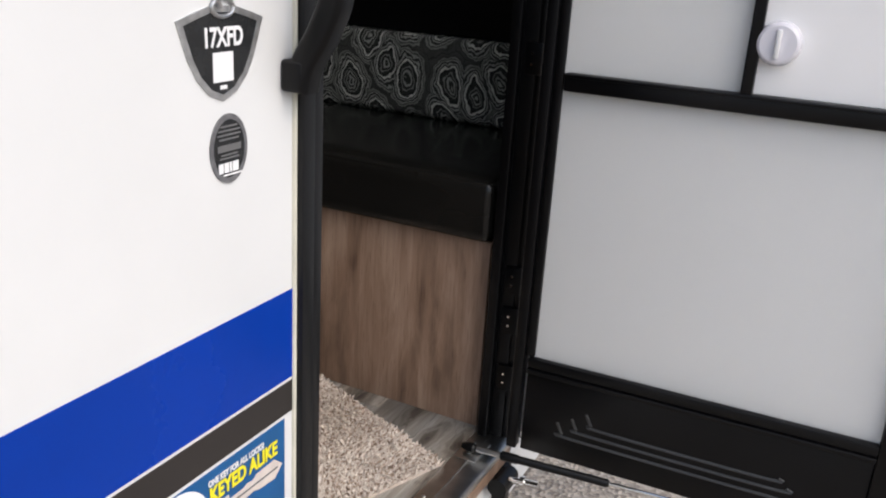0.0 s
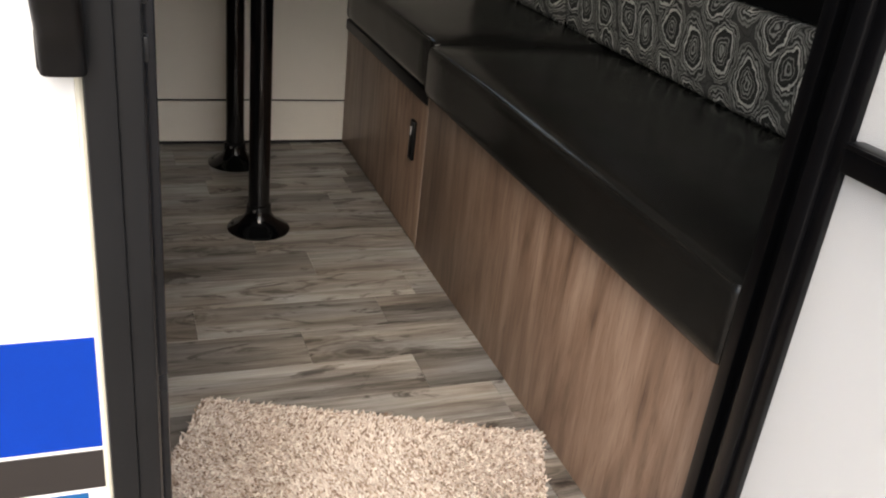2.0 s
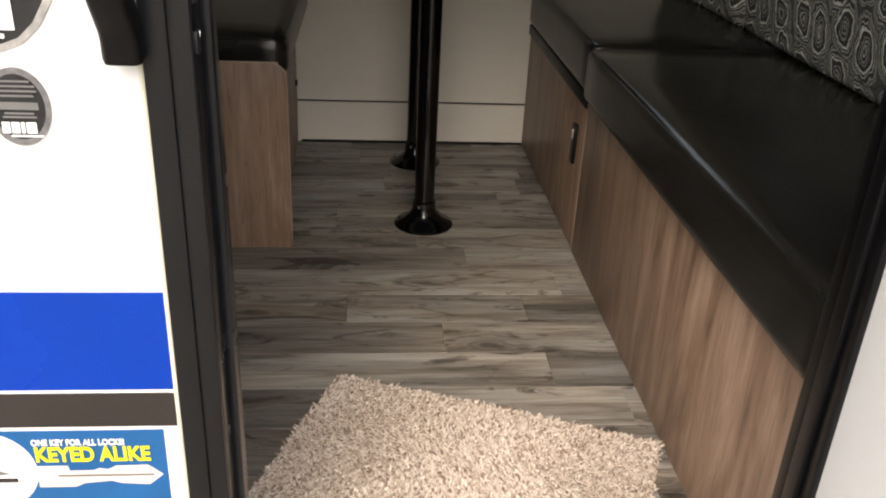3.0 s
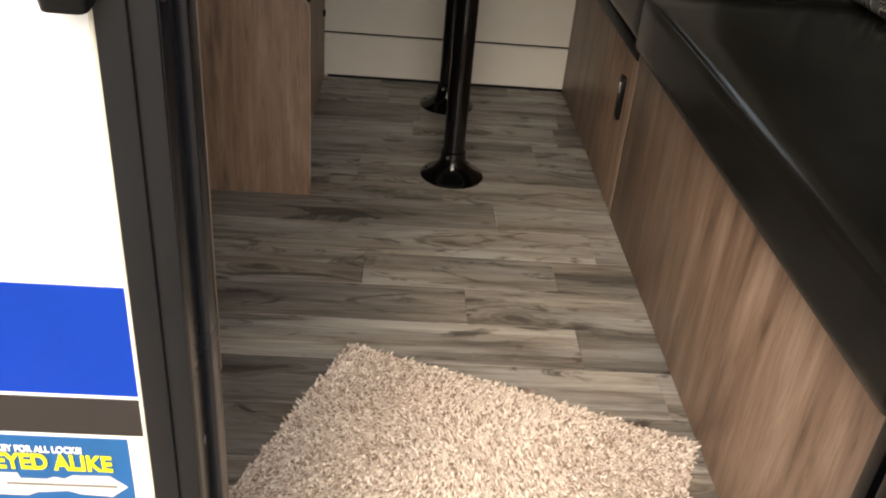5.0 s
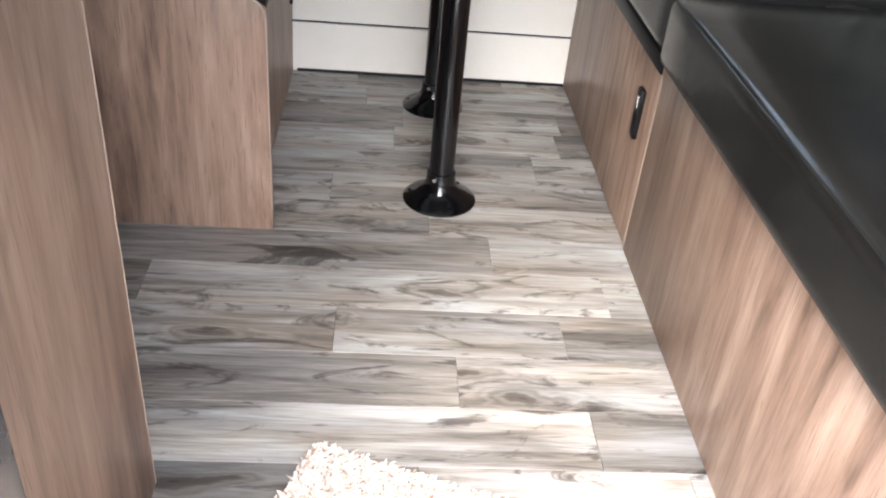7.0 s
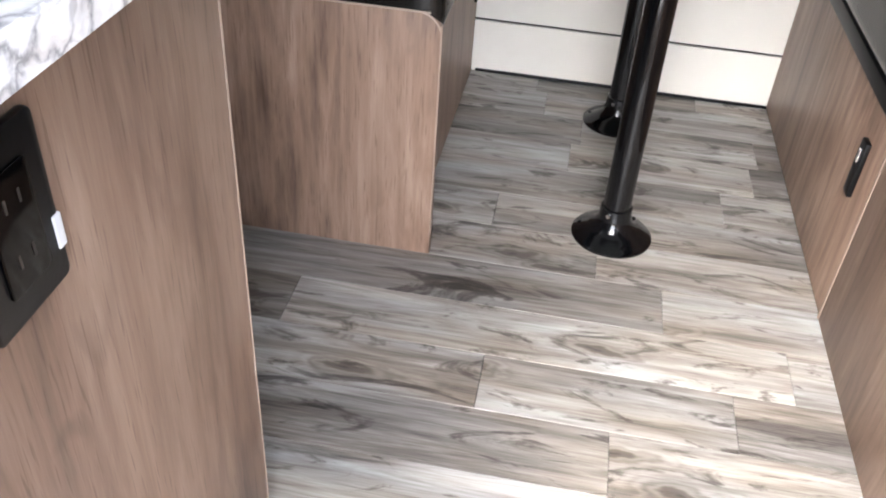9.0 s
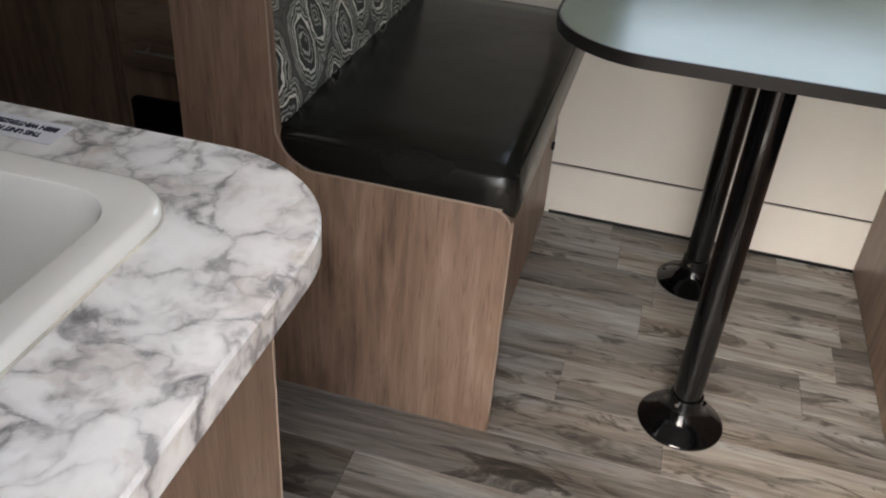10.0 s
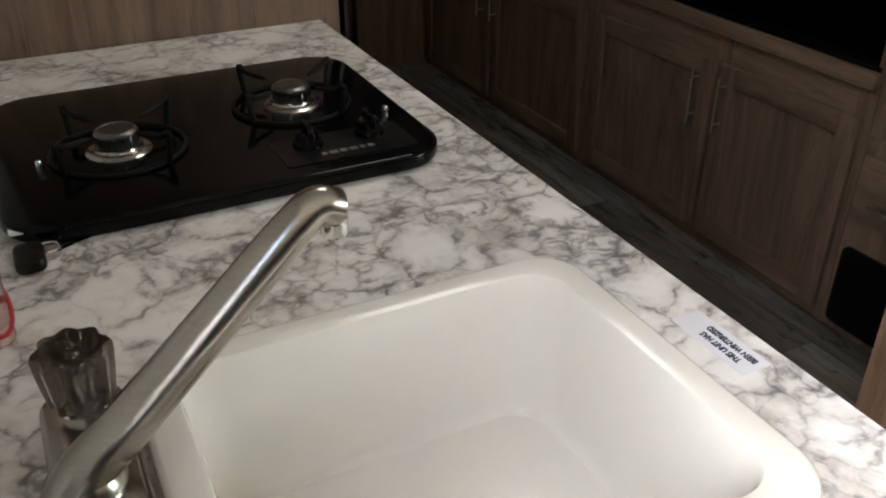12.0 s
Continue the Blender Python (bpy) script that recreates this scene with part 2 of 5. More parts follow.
def agate_fabric():
    """Charcoal upholstery woven with pale agate rings."""
    m, n, l, b = material("agate_ring_fabric")
    v = coords(n, l, (1, 1, 0.74))
    warp = noise_tex(n, l, v, 30.0, 3.0, 0.55)
    warped = n.new("ShaderNodeVectorMath")
    warped.operation = "MULTIPLY_ADD"
    l.new(warp.outputs["Color"], warped.inputs[0])
    warped.inputs[1].default_value = (0.030, 0.030, 0.0)
    flat = n.new("ShaderNodeMapping")
    flat.inputs["Scale"].default_value = (1, 0, 1)
    flat.inputs["Rotation"].default_value = (radians(90), 0, 0)
    l.new(v, flat.inputs["Vector"])
    l.new(flat.outputs[0], warped.inputs[2])
    cell, edge = n.new("ShaderNodeTexVoronoi"), n.new("ShaderNodeTexVoronoi")
    edge.feature = "DISTANCE_TO_EDGE"
    for t in (cell, edge):
        t.voronoi_dimensions = "2D"
        t.inputs["Scale"].default_value, t.inputs["Randomness"].default_value = 10.5, 0.62
        l.new(warped.outputs[0], t.inputs["Vector"])
    r = maths(n, l, "SUBTRACT", cell.outputs["Distance"], maths(n, l, "MULTIPLY", edge.outputs["Distance"], 0.75))
    rn = maths(n, l, "MULTIPLY", maths(n, l, "ADD", r, 0.30), 1.02)
    shades = [(0.0, 0.02), (0.04, 0.60), (0.075, 0.55), (0.095, 0.01), (0.15, 0.02), (0.17, 0.60), (0.20, 0.55), (0.22, 0.01), (0.28, 0.03), (0.295, 0.45), (0.32, 0.40), (0.335, 0.01), (0.40, 0.03), (0.43, 0.0),
              (0.475, 0.0), (0.49, 0.95), (0.55, 1.0), (0.57, 0.03), (0.605, 0.0), (0.625, 0.60), (0.66, 0.55), (0.68, 0.01), (0.74, 0.04), (0.755, 0.55), (0.79, 0.50), (0.81, 0.02), (0.88, 0.45), (0.92, 0.04), (1.0, 0.10)]
    rings = ramp(n, l, rn, [(p, (k, k, k)) for p, k in shades])
    gap = ramp(n, l, edge.outputs["Distance"], [(0.004, (0.35, 0.35, 0.35)), (0.02, (1, 1, 1))])
    line = n.new("ShaderNodeMix")
    line.data_type, line.blend_type = "RGBA", "MULTIPLY"
    line.inputs[0].default_value = 1.0
    l.new(rings.outputs["Color"], line.inputs[6])
    l.new(gap.outputs["Color"], line.inputs[7])
    weave = noise_tex(n, l, coords(n, l), 900.0, 2.0)
    patchy = noise_tex(n, l, coords(n, l), 45.0, 3.0)
    k = mix(n, l, "MULTIPLY", 1.0, line.outputs[2], ramp(n, l, patchy.outputs["Fac"], [(0.35, (0.75, 0.75, 0.75)), (0.6, (1, 1, 1))]).outputs["Color"])
    c = mix(n, l, "MIX", k, (0.020, 0.021, 0.018), (0.80, 0.80, 0.72))
    l.new(c, b.inputs["Base Color"])
    b.inputs["Roughness"].default_value = 0.8
    bump(n, l, b, mix(n, l, "ADD", 0.6, weave.outputs["Color"], k), 0.35, 0.001)
    return m


def leather():
    m, n, l, b = material("black_brown_vinyl_leather")
    v = coords(n, l)
    grain = n.new("ShaderNodeTexVoronoi")
    grain.inputs["Scale"].default_value = 420.0
    l.new(v, grain.inputs["Vector"])
    soft = noise_tex(n, l, v, 5.0, 3.0, 0.5, 0.4)
    r = ramp(n, l, soft.outputs["Fac"], [(0.3, (0.0062, 0.0062, 0.0056)), (0.7, (0.0115, 0.0110, 0.0098))])
    l.new(r.outputs["Color"], b.inputs["Base Color"])
    b.inputs["Roughness"].default_value = 0.23
    b.inputs["Specular IOR Level"].default_value = 0.34
    both = maths(n, l, "ADD", maths(n, l, "MULTIPLY", grain.outputs["Distance"], 0.06), maths(n, l, "MULTIPLY", soft.outputs["Fac"], 4.0))
    bump(n, l, b, both, 0.22, 0.003)
    return m


def brushed():
    m, n, l, b = material("brushed_nickel")
    v = coords(n, l, (40, 40, 900))
    t = noise_tex(n, l, v, 1.0, 2.0)
    l.new(ramp(n, l, t.outputs["Fac"], [(0.3, (0.36, 0.335, 0.295)), (0.7, (0.42, 0.39, 0.345))]).outputs["Color"], b.inputs["Base Color"])
    b.inputs["Metallic"].default_value, b.inputs["Roughness"].default_value = 1.0, 0.22
    return m


def mesh_screen():
    """Insect screen: fine pale threads with see-through gaps."""
    m, n, l, b = material("insect_screen")
    v = coords(n, l)
    w1, w2 = n.new("ShaderNodeTexWave"), n.new("ShaderNodeTexWave")
    w1.bands_direction, w2.bands_direction = "X", "Z"
    for w in (w1, w2):
        w.inputs["Scale"].default_value = 150.0
        l.new(v, w.inputs["Vector"])
    thread = maths(n, l, "MAXIMUM", w1.outputs["Fac"], w2.outputs["Fac"])
    cover = n.new("ShaderNodeMapRange")
    cover.inputs["From Min"].default_value, cover.inputs["From Max"].default_value = 0.4, 1.0
    cover.inputs["To Min"].default_value, cover.inputs["To Max"].default_value = 0.25, 0.60
    l.new(thread, cover.inputs["Value"])
    l.new(cover.outputs["Result"], b.inputs["Alpha"])
    b.inputs["Base Color"].default_value = (0.84, 0.85, 0.835, 1)
    b.inputs["Roughness"].default_value = 0.7
    return m


def clear(name, colour, rough=0.02, trans=1.0):
    m, n, l, b = material(name)
    b.inputs["Base Color"].default_value = (*colour, 1)
    b.inputs["Roughness"].default_value = rough
    b.inputs["Transmission Weight"].default_value = trans
    b.inputs["IOR"].default_value = 1.45
    return m


def tuft_fabric():
    m, n, l, b = material("beige_shag_yarn")
    geo = n.new("ShaderNodeNewGeometry")
    r = ramp(n, l, geo.outputs["Random Per Island"], [(0.0, (0.22, 0.15, 0.11)), (0.14, (0.34, 0.26, 0.20)), (0.35, (0.56, 0.48, 0.41)), (0.7, (0.66, 0.59, 0.52)), (1.0, (0.80, 0.75, 0.68))])
    l.new(r.outputs["Color"], b.inputs["Base Color"])
    b.inputs["Roughness"].default_value = 0.9
    return m


def gravel_ground():
    m, n, l, b = material("tan_gravel")
    v = coords(n, l)
    t = n.new("ShaderNodeTexVoronoi")
    t.inputs["Scale"].default_value = 70.0
    l.new(v, t.inputs["Vector"])
    big = noise_tex(n, l, v, 1.5, 5.0)
    c = mix(n, l, "MULTIPLY", 0.6, ramp(n, l, t.outputs["Color"], [(0.2, (0.20, 0.17, 0.14)), (0.8, (0.42, 0.37, 0.31))]).outputs["Color"],
            ramp(n, l, big.outputs["Fac"], [(0.3, (0.7, 0.7, 0.7)), (0.7, (1, 1, 1))]).outputs["Color"])
    l.new(c, b.inputs["Base Color"])
    b.inputs["Roughness"].default_value = 0.95
    bump(n, l, b, t.outputs["Distance"], 0.8, 0.01)
    return m


WHITE_SKIN = surface("white_fibreglass_skin", (0.70, 0.705, 0.70), 0.20, spread=0.02, bumpy=0.02, coat=0.3)
BLUE = surface("blue_vinyl_stripe", (0.001, 0.034, 0.31), 0.25, spread=0.06, bumpy=0.02, spec=0.2)
BLACK_STRIPE = surface("black_vinyl_stripe", (0.022, 0.019, 0.018), 0.3, spread=0.1)
FRAME_BLACK = surface("black_powder_coat", (0.0022, 0.0023, 0.0029), 0.34, spread=0.2, bumpy=0.12, spec=0.25)
JAMB = surface("blue_black_enamel", (0.0052, 0.0062, 0.0085), 0.24, spread=0.25, scale=18.0, bumpy=0.05, spec=0.4)
FRAME_GREY = surface("charcoal_trim_paint", (0.0065, 0.0070, 0.0080), 0.38, spread=0.15, bumpy=0.15, spec=0.3)
BLACK_GLOSS = surface("glossy_black_enamel", (0.0016, 0.0016, 0.0018), 0.10, spread=0.2, bumpy=0.0, spec=0.16)
BLACK_POST = surface("glossy_black_paint", (0.0022, 0.0023, 0.0027), 0.10, spread=0.2, bumpy=0.02, spec=0.45)
GRATE = surface("matt_black_iron", (0.0040, 0.0040, 0.0042), 0.62, spread=0.3, scale=60.0, spec=0.2)
BLACK_PLASTIC = surface("black_plastic", (0.0032, 0.0032, 0.0035), 0.36, spread=0.15, spec=0.22)
# lighter than the panel's black: the ribs' highlight is put into their colour
RIB_HIGHLIGHT = surface("highlight_black", (0.030, 0.031, 0.032), 0.30, spread=0.2)
RUBBER = surface("cream_sealant", (0.62, 0.60, 0.50), 0.6, spread=0.2)
AGED_SEALANT = surface("aged_sealant", (0.64, 0.60, 0.51), 0.5, spread=0.3, scale=30.0)
CREAM_WALL = surface("cream_wall_panel", (0.66, 0.62, 0.55), 0.50, spread=0.05, scale=3.0)
INNER_WALL = surface("pale_inner_wall", (0.62, 0.59, 0.53), 0.6, spread=0.05)
CEILING = surface("white_ceiling_vinyl", (0.74, 0.73, 0.70), 0.6, spread=0.03)
TABLE_TOP = surface("pale_table_laminate", (0.19, 0.225, 0.185), 0.22, spread=0.06, bumpy=0.02, spec=0.18)
TABLE_EDGE = surface("brown_grey_edge_band", (0.010, 0.009, 0.0085), 0.35, spec=0.25)
SINK_WHITE = surface("white_sink_acrylic", (0.88, 0.86, 0.80), 0.13, spread=0.02, bumpy=0.0, coat=0.35)
CHROME = surface("chrome", (0.75, 0.75, 0.74), 0.09, metal=1.0, spread=0.03, bumpy=0.0)
STEEL = surface("worn_aluminium", (0.58, 0.57, 0.55), 0.30, metal=1.0, spread=0.15, scale=25.0)
CAP_IRON = surface("burner_cap_iron", (0.16, 0.155, 0.15), 0.36, metal=1.0, spread=0.3, scale=40.0)
DARK_STEEL = surface("burner_alloy", (0.42, 0.41, 0.39), 0.20, metal=1.0, spread=0.15)
PULL = surface("satin_steel", (0.72, 0.70, 0.67), 0.30, metal=1.0, spread=0.06)
DARK_HOLE = surface("dark_drain_pipe", (0.035, 0.028, 0.022), 0.35, spread=0.3)
# brownish basket metal, with the well's golden reflection put into its tint
DRAIN_WELL = surface("brown_tinted_steel", (0.22, 0.165, 0.11), 0.22, metal=0.85, spread=0.35, scale=60.0)
WHITE_PLASTIC = surface("white_plastic", (0.74, 0.74, 0.74), 0.4, spread=0.03)
PAPER = surface("white_paper_label", (0.80, 0.80, 0.84), 0.5, spread=0.02)
INK = surface("dark_blue_ink", (0.03, 0.03, 0.07), 0.6)
BADGE = surface("black_badge_film", (0.018, 0.019, 0.020), 0.22, spread=0.3, scale=40.0)
SILVER = surface("silver_badge_rim", (0.50, 0.50, 0.50), 0.32, metal=0.8, spread=0.25, scale=90.0)
GREY_FILM = surface("grey_badge_rim", (0.12, 0.12, 0.125), 0.4, spread=0.3, scale=120.0)
BADGE_GREY = surface("grey_print", (0.13, 0.13, 0.13), 0.5)
WHITE_PRINT = surface("white_print", (0.80, 0.80, 0.80), 0.45, spread=0.02)
STICKER_BLUE = surface("blue_sticker_print", (0.005, 0.085, 0.25), 0.3, spread=0.1, scale=20.0)
YELLOW = surface("yellow_print", (0.80, 0.72, 0.02), 0.4, spread=0.03)
KEY_PRINT = surface("pale_key_print", (0.62, 0.55, 0.50), 0.4, spread=0.12, scale=30.0)
DOOR_WHITE = surface("white_door_skin", (0.84, 0.835, 0.83), 0.45, spread=0.02)
EDGE_STRIP = surface("pale_edge_band", (0.34, 0.26, 0.20), 0.5)
VENT_DOME = surface("white_vent_plastic", (0.78, 0.78, 0.76), 0.4, spread=0.03)
SOAP = clear("pink_liquid_soap", (0.86, 0.56, 0.54), 0.12)
RED_PRINT = surface("red_print", (0.50, 0.03, 0.03), 0.35, spread=0.1)
ACRYLIC = clear("smoked_acrylic", (0.135, 0.110, 0.100), 0.04)
CLEAR_PLASTIC = surface("frosted_white_plastic", (0.66, 0.65, 0.70), 0.25, spread=0.03)
GLASS = clear("window_glass", (0.93, 0.97, 0.94), 0.0)
WOOD = wood("walnut_laminate", (0.092, 0.055, 0.036), (0.240, 0.155, 0.107), (0.375, 0.265, 0.195), "z", contrast=0.92)
WOOD_DARK = wood("rustic_cabinet_wood", (0.090, 0.056, 0.038), (0.215, 0.142, 0.098), (0.33, 0.235, 0.168), "z", 0.5, 0.78)
WOOD_DARK_Y = wood("rustic_rail_wood", (0.100, 0.064, 0.044), (0.235, 0.157, 0.110), (0.36, 0.26, 0.186), "y", 0.5, 0.78)
VINYL_FLOOR, MARBLE, AGATE, LEATHER, NICKEL, SCREEN, YARN, GRAVEL = plank_vinyl(), marble(), agate_fabric(), leather(), brushed(), mesh_screen(), tuft_fabric(), gravel_ground()

# ---- building helpers ----
ORIGIN = {}


def thing(name, at, label, category, group="", kind=""):
    ob = new(name)
    ob.location = at
    ob.empty_display_size = 0.05
    ORIGIN[ob] = Vector(at)
    return tagged(ob, label, category, group, kind)


def to_mesh(name, bm, mat, smooth=True):
    me = bpy.data.meshes.new(name)
    bm.to_mesh(me)
    bm.free()
    me.materials.append(mat)
    if smooth:
        me.shade_smooth()
        me.set_sharp_from_angle(angle=radians(35))
    return me


def part(name, bm, mat, parent, label="", smooth=True):
    """Links a bmesh, given in world metres, as one mesh under a thing or a part."""
    o = ORIGIN[parent]
    bmesh.ops.translate(bm, verts=bm.verts, vec=-o)
    ob = new(name, to_mesh(name, bm, mat, smooth))
    ob.parent = parent
    ORIGIN[ob] = o
    return tagged(ob, label)


def solid(name, bm, mat, label, category="", group="", kind="", smooth=True):
    """A top-level thing of one mesh, with its origin at its base."""
    lo = Vector([min(v.co[i] for v in bm.verts) for i in range(3)])
    hi = Vector([max(v.co[i] for v in bm.verts) for i in range(3)])
    o = Vector(((lo.x + hi.x) / 2, (lo.y + hi.y) / 2, lo.z))
    bmesh.ops.translate(bm, verts=bm.verts, vec=-o)
    ob = new(name, to_mesh(name, bm, mat, smooth))
    ob.location = o
    ORIGIN[ob] = o
    return tagged(ob, label, category, group, kind)


def add_box(bm, x0, x1, y0, y1, z0, z1, r=0.0, seg=2):
    before = set(bm.verts)
    m = Matrix.Translation(((x0 + x1) / 2, (y0 + y1) / 2, (z0 + z1) / 2)) @ Matrix.Diagonal((abs(x1 - x0), abs(y1 - y0), abs(z1 - z0), 1))
    vs = bmesh.ops.create_cube(bm, size=1.0, matrix=m)["verts"]
    if r:
        es = {e for v in vs for e in v.link_edges}
        bmesh.ops.bevel(bm, geom=list(es), offset=r, segments=seg, profile=0.5, affect="EDGES", clamp_overlap=True)
    return [v for v in bm.verts if v not in before]


def box(x0, x1, y0, y1, z0, z1, r=0.0, seg=2):
    bm = bmesh.new()
    add_box(bm, x0, x1, y0, y1, z0, z1, r, seg)
    return bm


def boxes(*rows):
    bm = bmesh.new()
    for row in rows:
        add_box(bm, *row)
    return bm


def rounded(cx, cy, w, h, r, n=8):
    """The outline of a rectangle with round corners, anticlockwise."""
    out = []
    for sx, sy, a in ((1, 1, 0), (-1, 1, 90), (-1, -1, 180), (1, -1, 270)):
        for i in range(n + 1):
            t = radians(a + 90 * i / n)
            out.append((cx + sx * (w / 2 - r) + r * math.cos(t), cy + sy * (h / 2 - r) + r * math.sin(t)))
    return out


def place(p, axis, a):
    return {"x": (a, p[0], p[1]), "y": (p[0], a, p[1]), "z": (p[0], p[1], a)}[axis]


def prism(points, axis, a0, a1, r=0.0, seg=2):
    """An outline pushed along an axis; r rounds the rims."""
    bm = bmesh.new()
    f = bm.faces.new([bm.verts.new(place(p, axis, a0)) for p in points])
    g = bmesh.ops.extrude_face_region(bm, geom=[f])
    side = Vector(place((0, 0), axis, a1 - a0))
    bmesh.ops.translate(bm, verts=[v for v in g["geom"] if isinstance(v, bmesh.types.BMVert)], vec=side)
    bmesh.ops.recalc_face_normals(bm, faces=bm.faces)
    if r:
        k = "xyz".index(axis)
        rims = [e for e in bm.edges if abs(e.verts[0].co[k] - e.verts[1].co[k]) < 1e-6]
        bmesh.ops.bevel(bm, geom=rims, offset=r, segments=seg, profile=0.5, affect="EDGES", clamp_overlap=True)
    return bm


def ring_prism(outer, inner, axis, a0, a1):
    """A frame between two outlines with the same number of points."""
    bm = bmesh.new()
    loops = [[bm.verts.new(place(p, axis, a)) for p in pts] for pts, a in ((outer, a0), (inner, a0), (inner, a1), (outer, a1))]
    n = len(outer)
    for k in range(4):
        for i in range(n):
            bm.faces.new((loops[k][i], loops[k][(i + 1) % n], loops[(k + 1) % 4][(i + 1) % n], loops[(k + 1) % 4][i]))
    bmesh.ops.recalc_face_normals(bm, faces=bm.faces)
    return bm


def lathe(cx, cy, profile, n=32):
    """A turned body round the vertical line through (cx, cy): rows of (radius, z)."""
    bm = bmesh.new()
    rings = [[bm.verts.new((cx + r * math.cos(2 * math.pi * i / n), cy + r * math.sin(2 * math.pi * i / n), z)) for i in range(n)] for r, z in profile]
    for a, b in zip(rings, rings[1:]):
        for i in range(n):
            bm.faces.new((a[i], a[(i + 1) % n], b[(i + 1) % n], b[i]))
    bm.faces.new(rings[0][::-1])
    bm.faces.new(rings[-1])
    bmesh.ops.recalc_face_normals(bm, faces=bm.faces)
    return bm


def tube(points, radii, n=16, bm=None, flat=1.0):
    """A pipe along points; radii: one or one for each point."""
    bm = bm or bmesh.new()
    pts = [Vector(p) for p in points]
    if not isinstance(radii, (list, tuple)):
        radii = [radii] * len(pts)
    rings, side = [], None
    for i, p in enumerate(pts):
        d = (pts[min(i + 1, len(pts) - 1)] - pts[max(i - 1, 0)]).normalized()
        if side is None:
            side = d.cross(Vector((0, 0, 1)) if abs(d.z) < 0.9 else Vector((0, 1, 0))).normalized()
        side = (side - d * side.dot(d)).normalized()
        up = side.cross(d)
        rings.append([bm.verts.new(p + radii[i] * (side * math.cos(2 * math.pi * k / n) + up * flat * math.sin(2 * math.pi * k / n))) for k in range(n)])
    for a, b in zip(rings, rings[1:]):
        for k in range(n):
            bm.faces.new((a[k], a[(k + 1) % n], b[(k + 1) % n], b[k]))
    bm.faces.new(rings[0][::-1])
    bm.faces.new(rings[-1])
    bmesh.ops.recalc_face_normals(bm, faces=bm.faces)
    return bm


def bend(points, steps=6):
    """A smooth line through the given points."""
    p = [Vector(q) for q in points]
    p = [2 * p[0] - p[1]] + p + [2 * p[-1] - p[-2]]
    out = []
    for a, b, c, d in zip(p, p[1:], p[2:], p[3:]):
        for i in range(steps):
            t = i / steps
            out.append(0.5 * ((2 * b) + (c - a) * t + (2 * a - 5 * b + 4 * c - d) * t * t + (3 * b - 3 * c + d - a) * t ** 3))
    return out + [p[-2]]


def lettering(name, text, size, m, mat, parent, label="", stretch=1.0, bold=0.0):
    """Raised or printed words, as a mesh under a thing; m: where their lower left corner stands."""
    cu = bpy.data.curves.new(name, "FONT")
    cu.body, cu.size, cu.extrude, cu.offset = text, size, 0.0004, bold
    tmp = bpy.data.objects.new(name, cu)
    me = bpy.data.meshes.new_from_object(tmp)
    bpy.data.objects.remove(tmp)
    me.transform(m @ Matrix.Diagonal((stretch, 1, 1, 1)))
    me.transform(Matrix.Translation(-ORIGIN[parent]))
    me.materials.clear()
    me.materials.append(mat)
    ob = new(name, me)
    ob.parent = parent
    ORIGIN[ob] = ORIGIN[parent]
    return tagged(ob, label)


F = 0.55       # the trailer's floor
CT = 1.46      # the worktop
SLAB = 0.027   # its thickness
SKIN = -0.50   # the outer face of the door-side wall
INNER = -0.54  # its inner face
FAR = -2.705   # the inner face of the wall across
FRONT = 2.30   # the inner face of the front wall
REAR = -2.70
TOP = 2.52

# ---- setting ----
def ground_sheet():
    bm = bmesh.new()
    bmesh.ops.create_grid(bm, x_segments=40, y_segments=40, size=600.0)
    ob = new("ground", to_mesh("ground", bm, GRAVEL))
    tagged(ob, "tan gravel lot under the travel trailer", "ground", kind="structure")


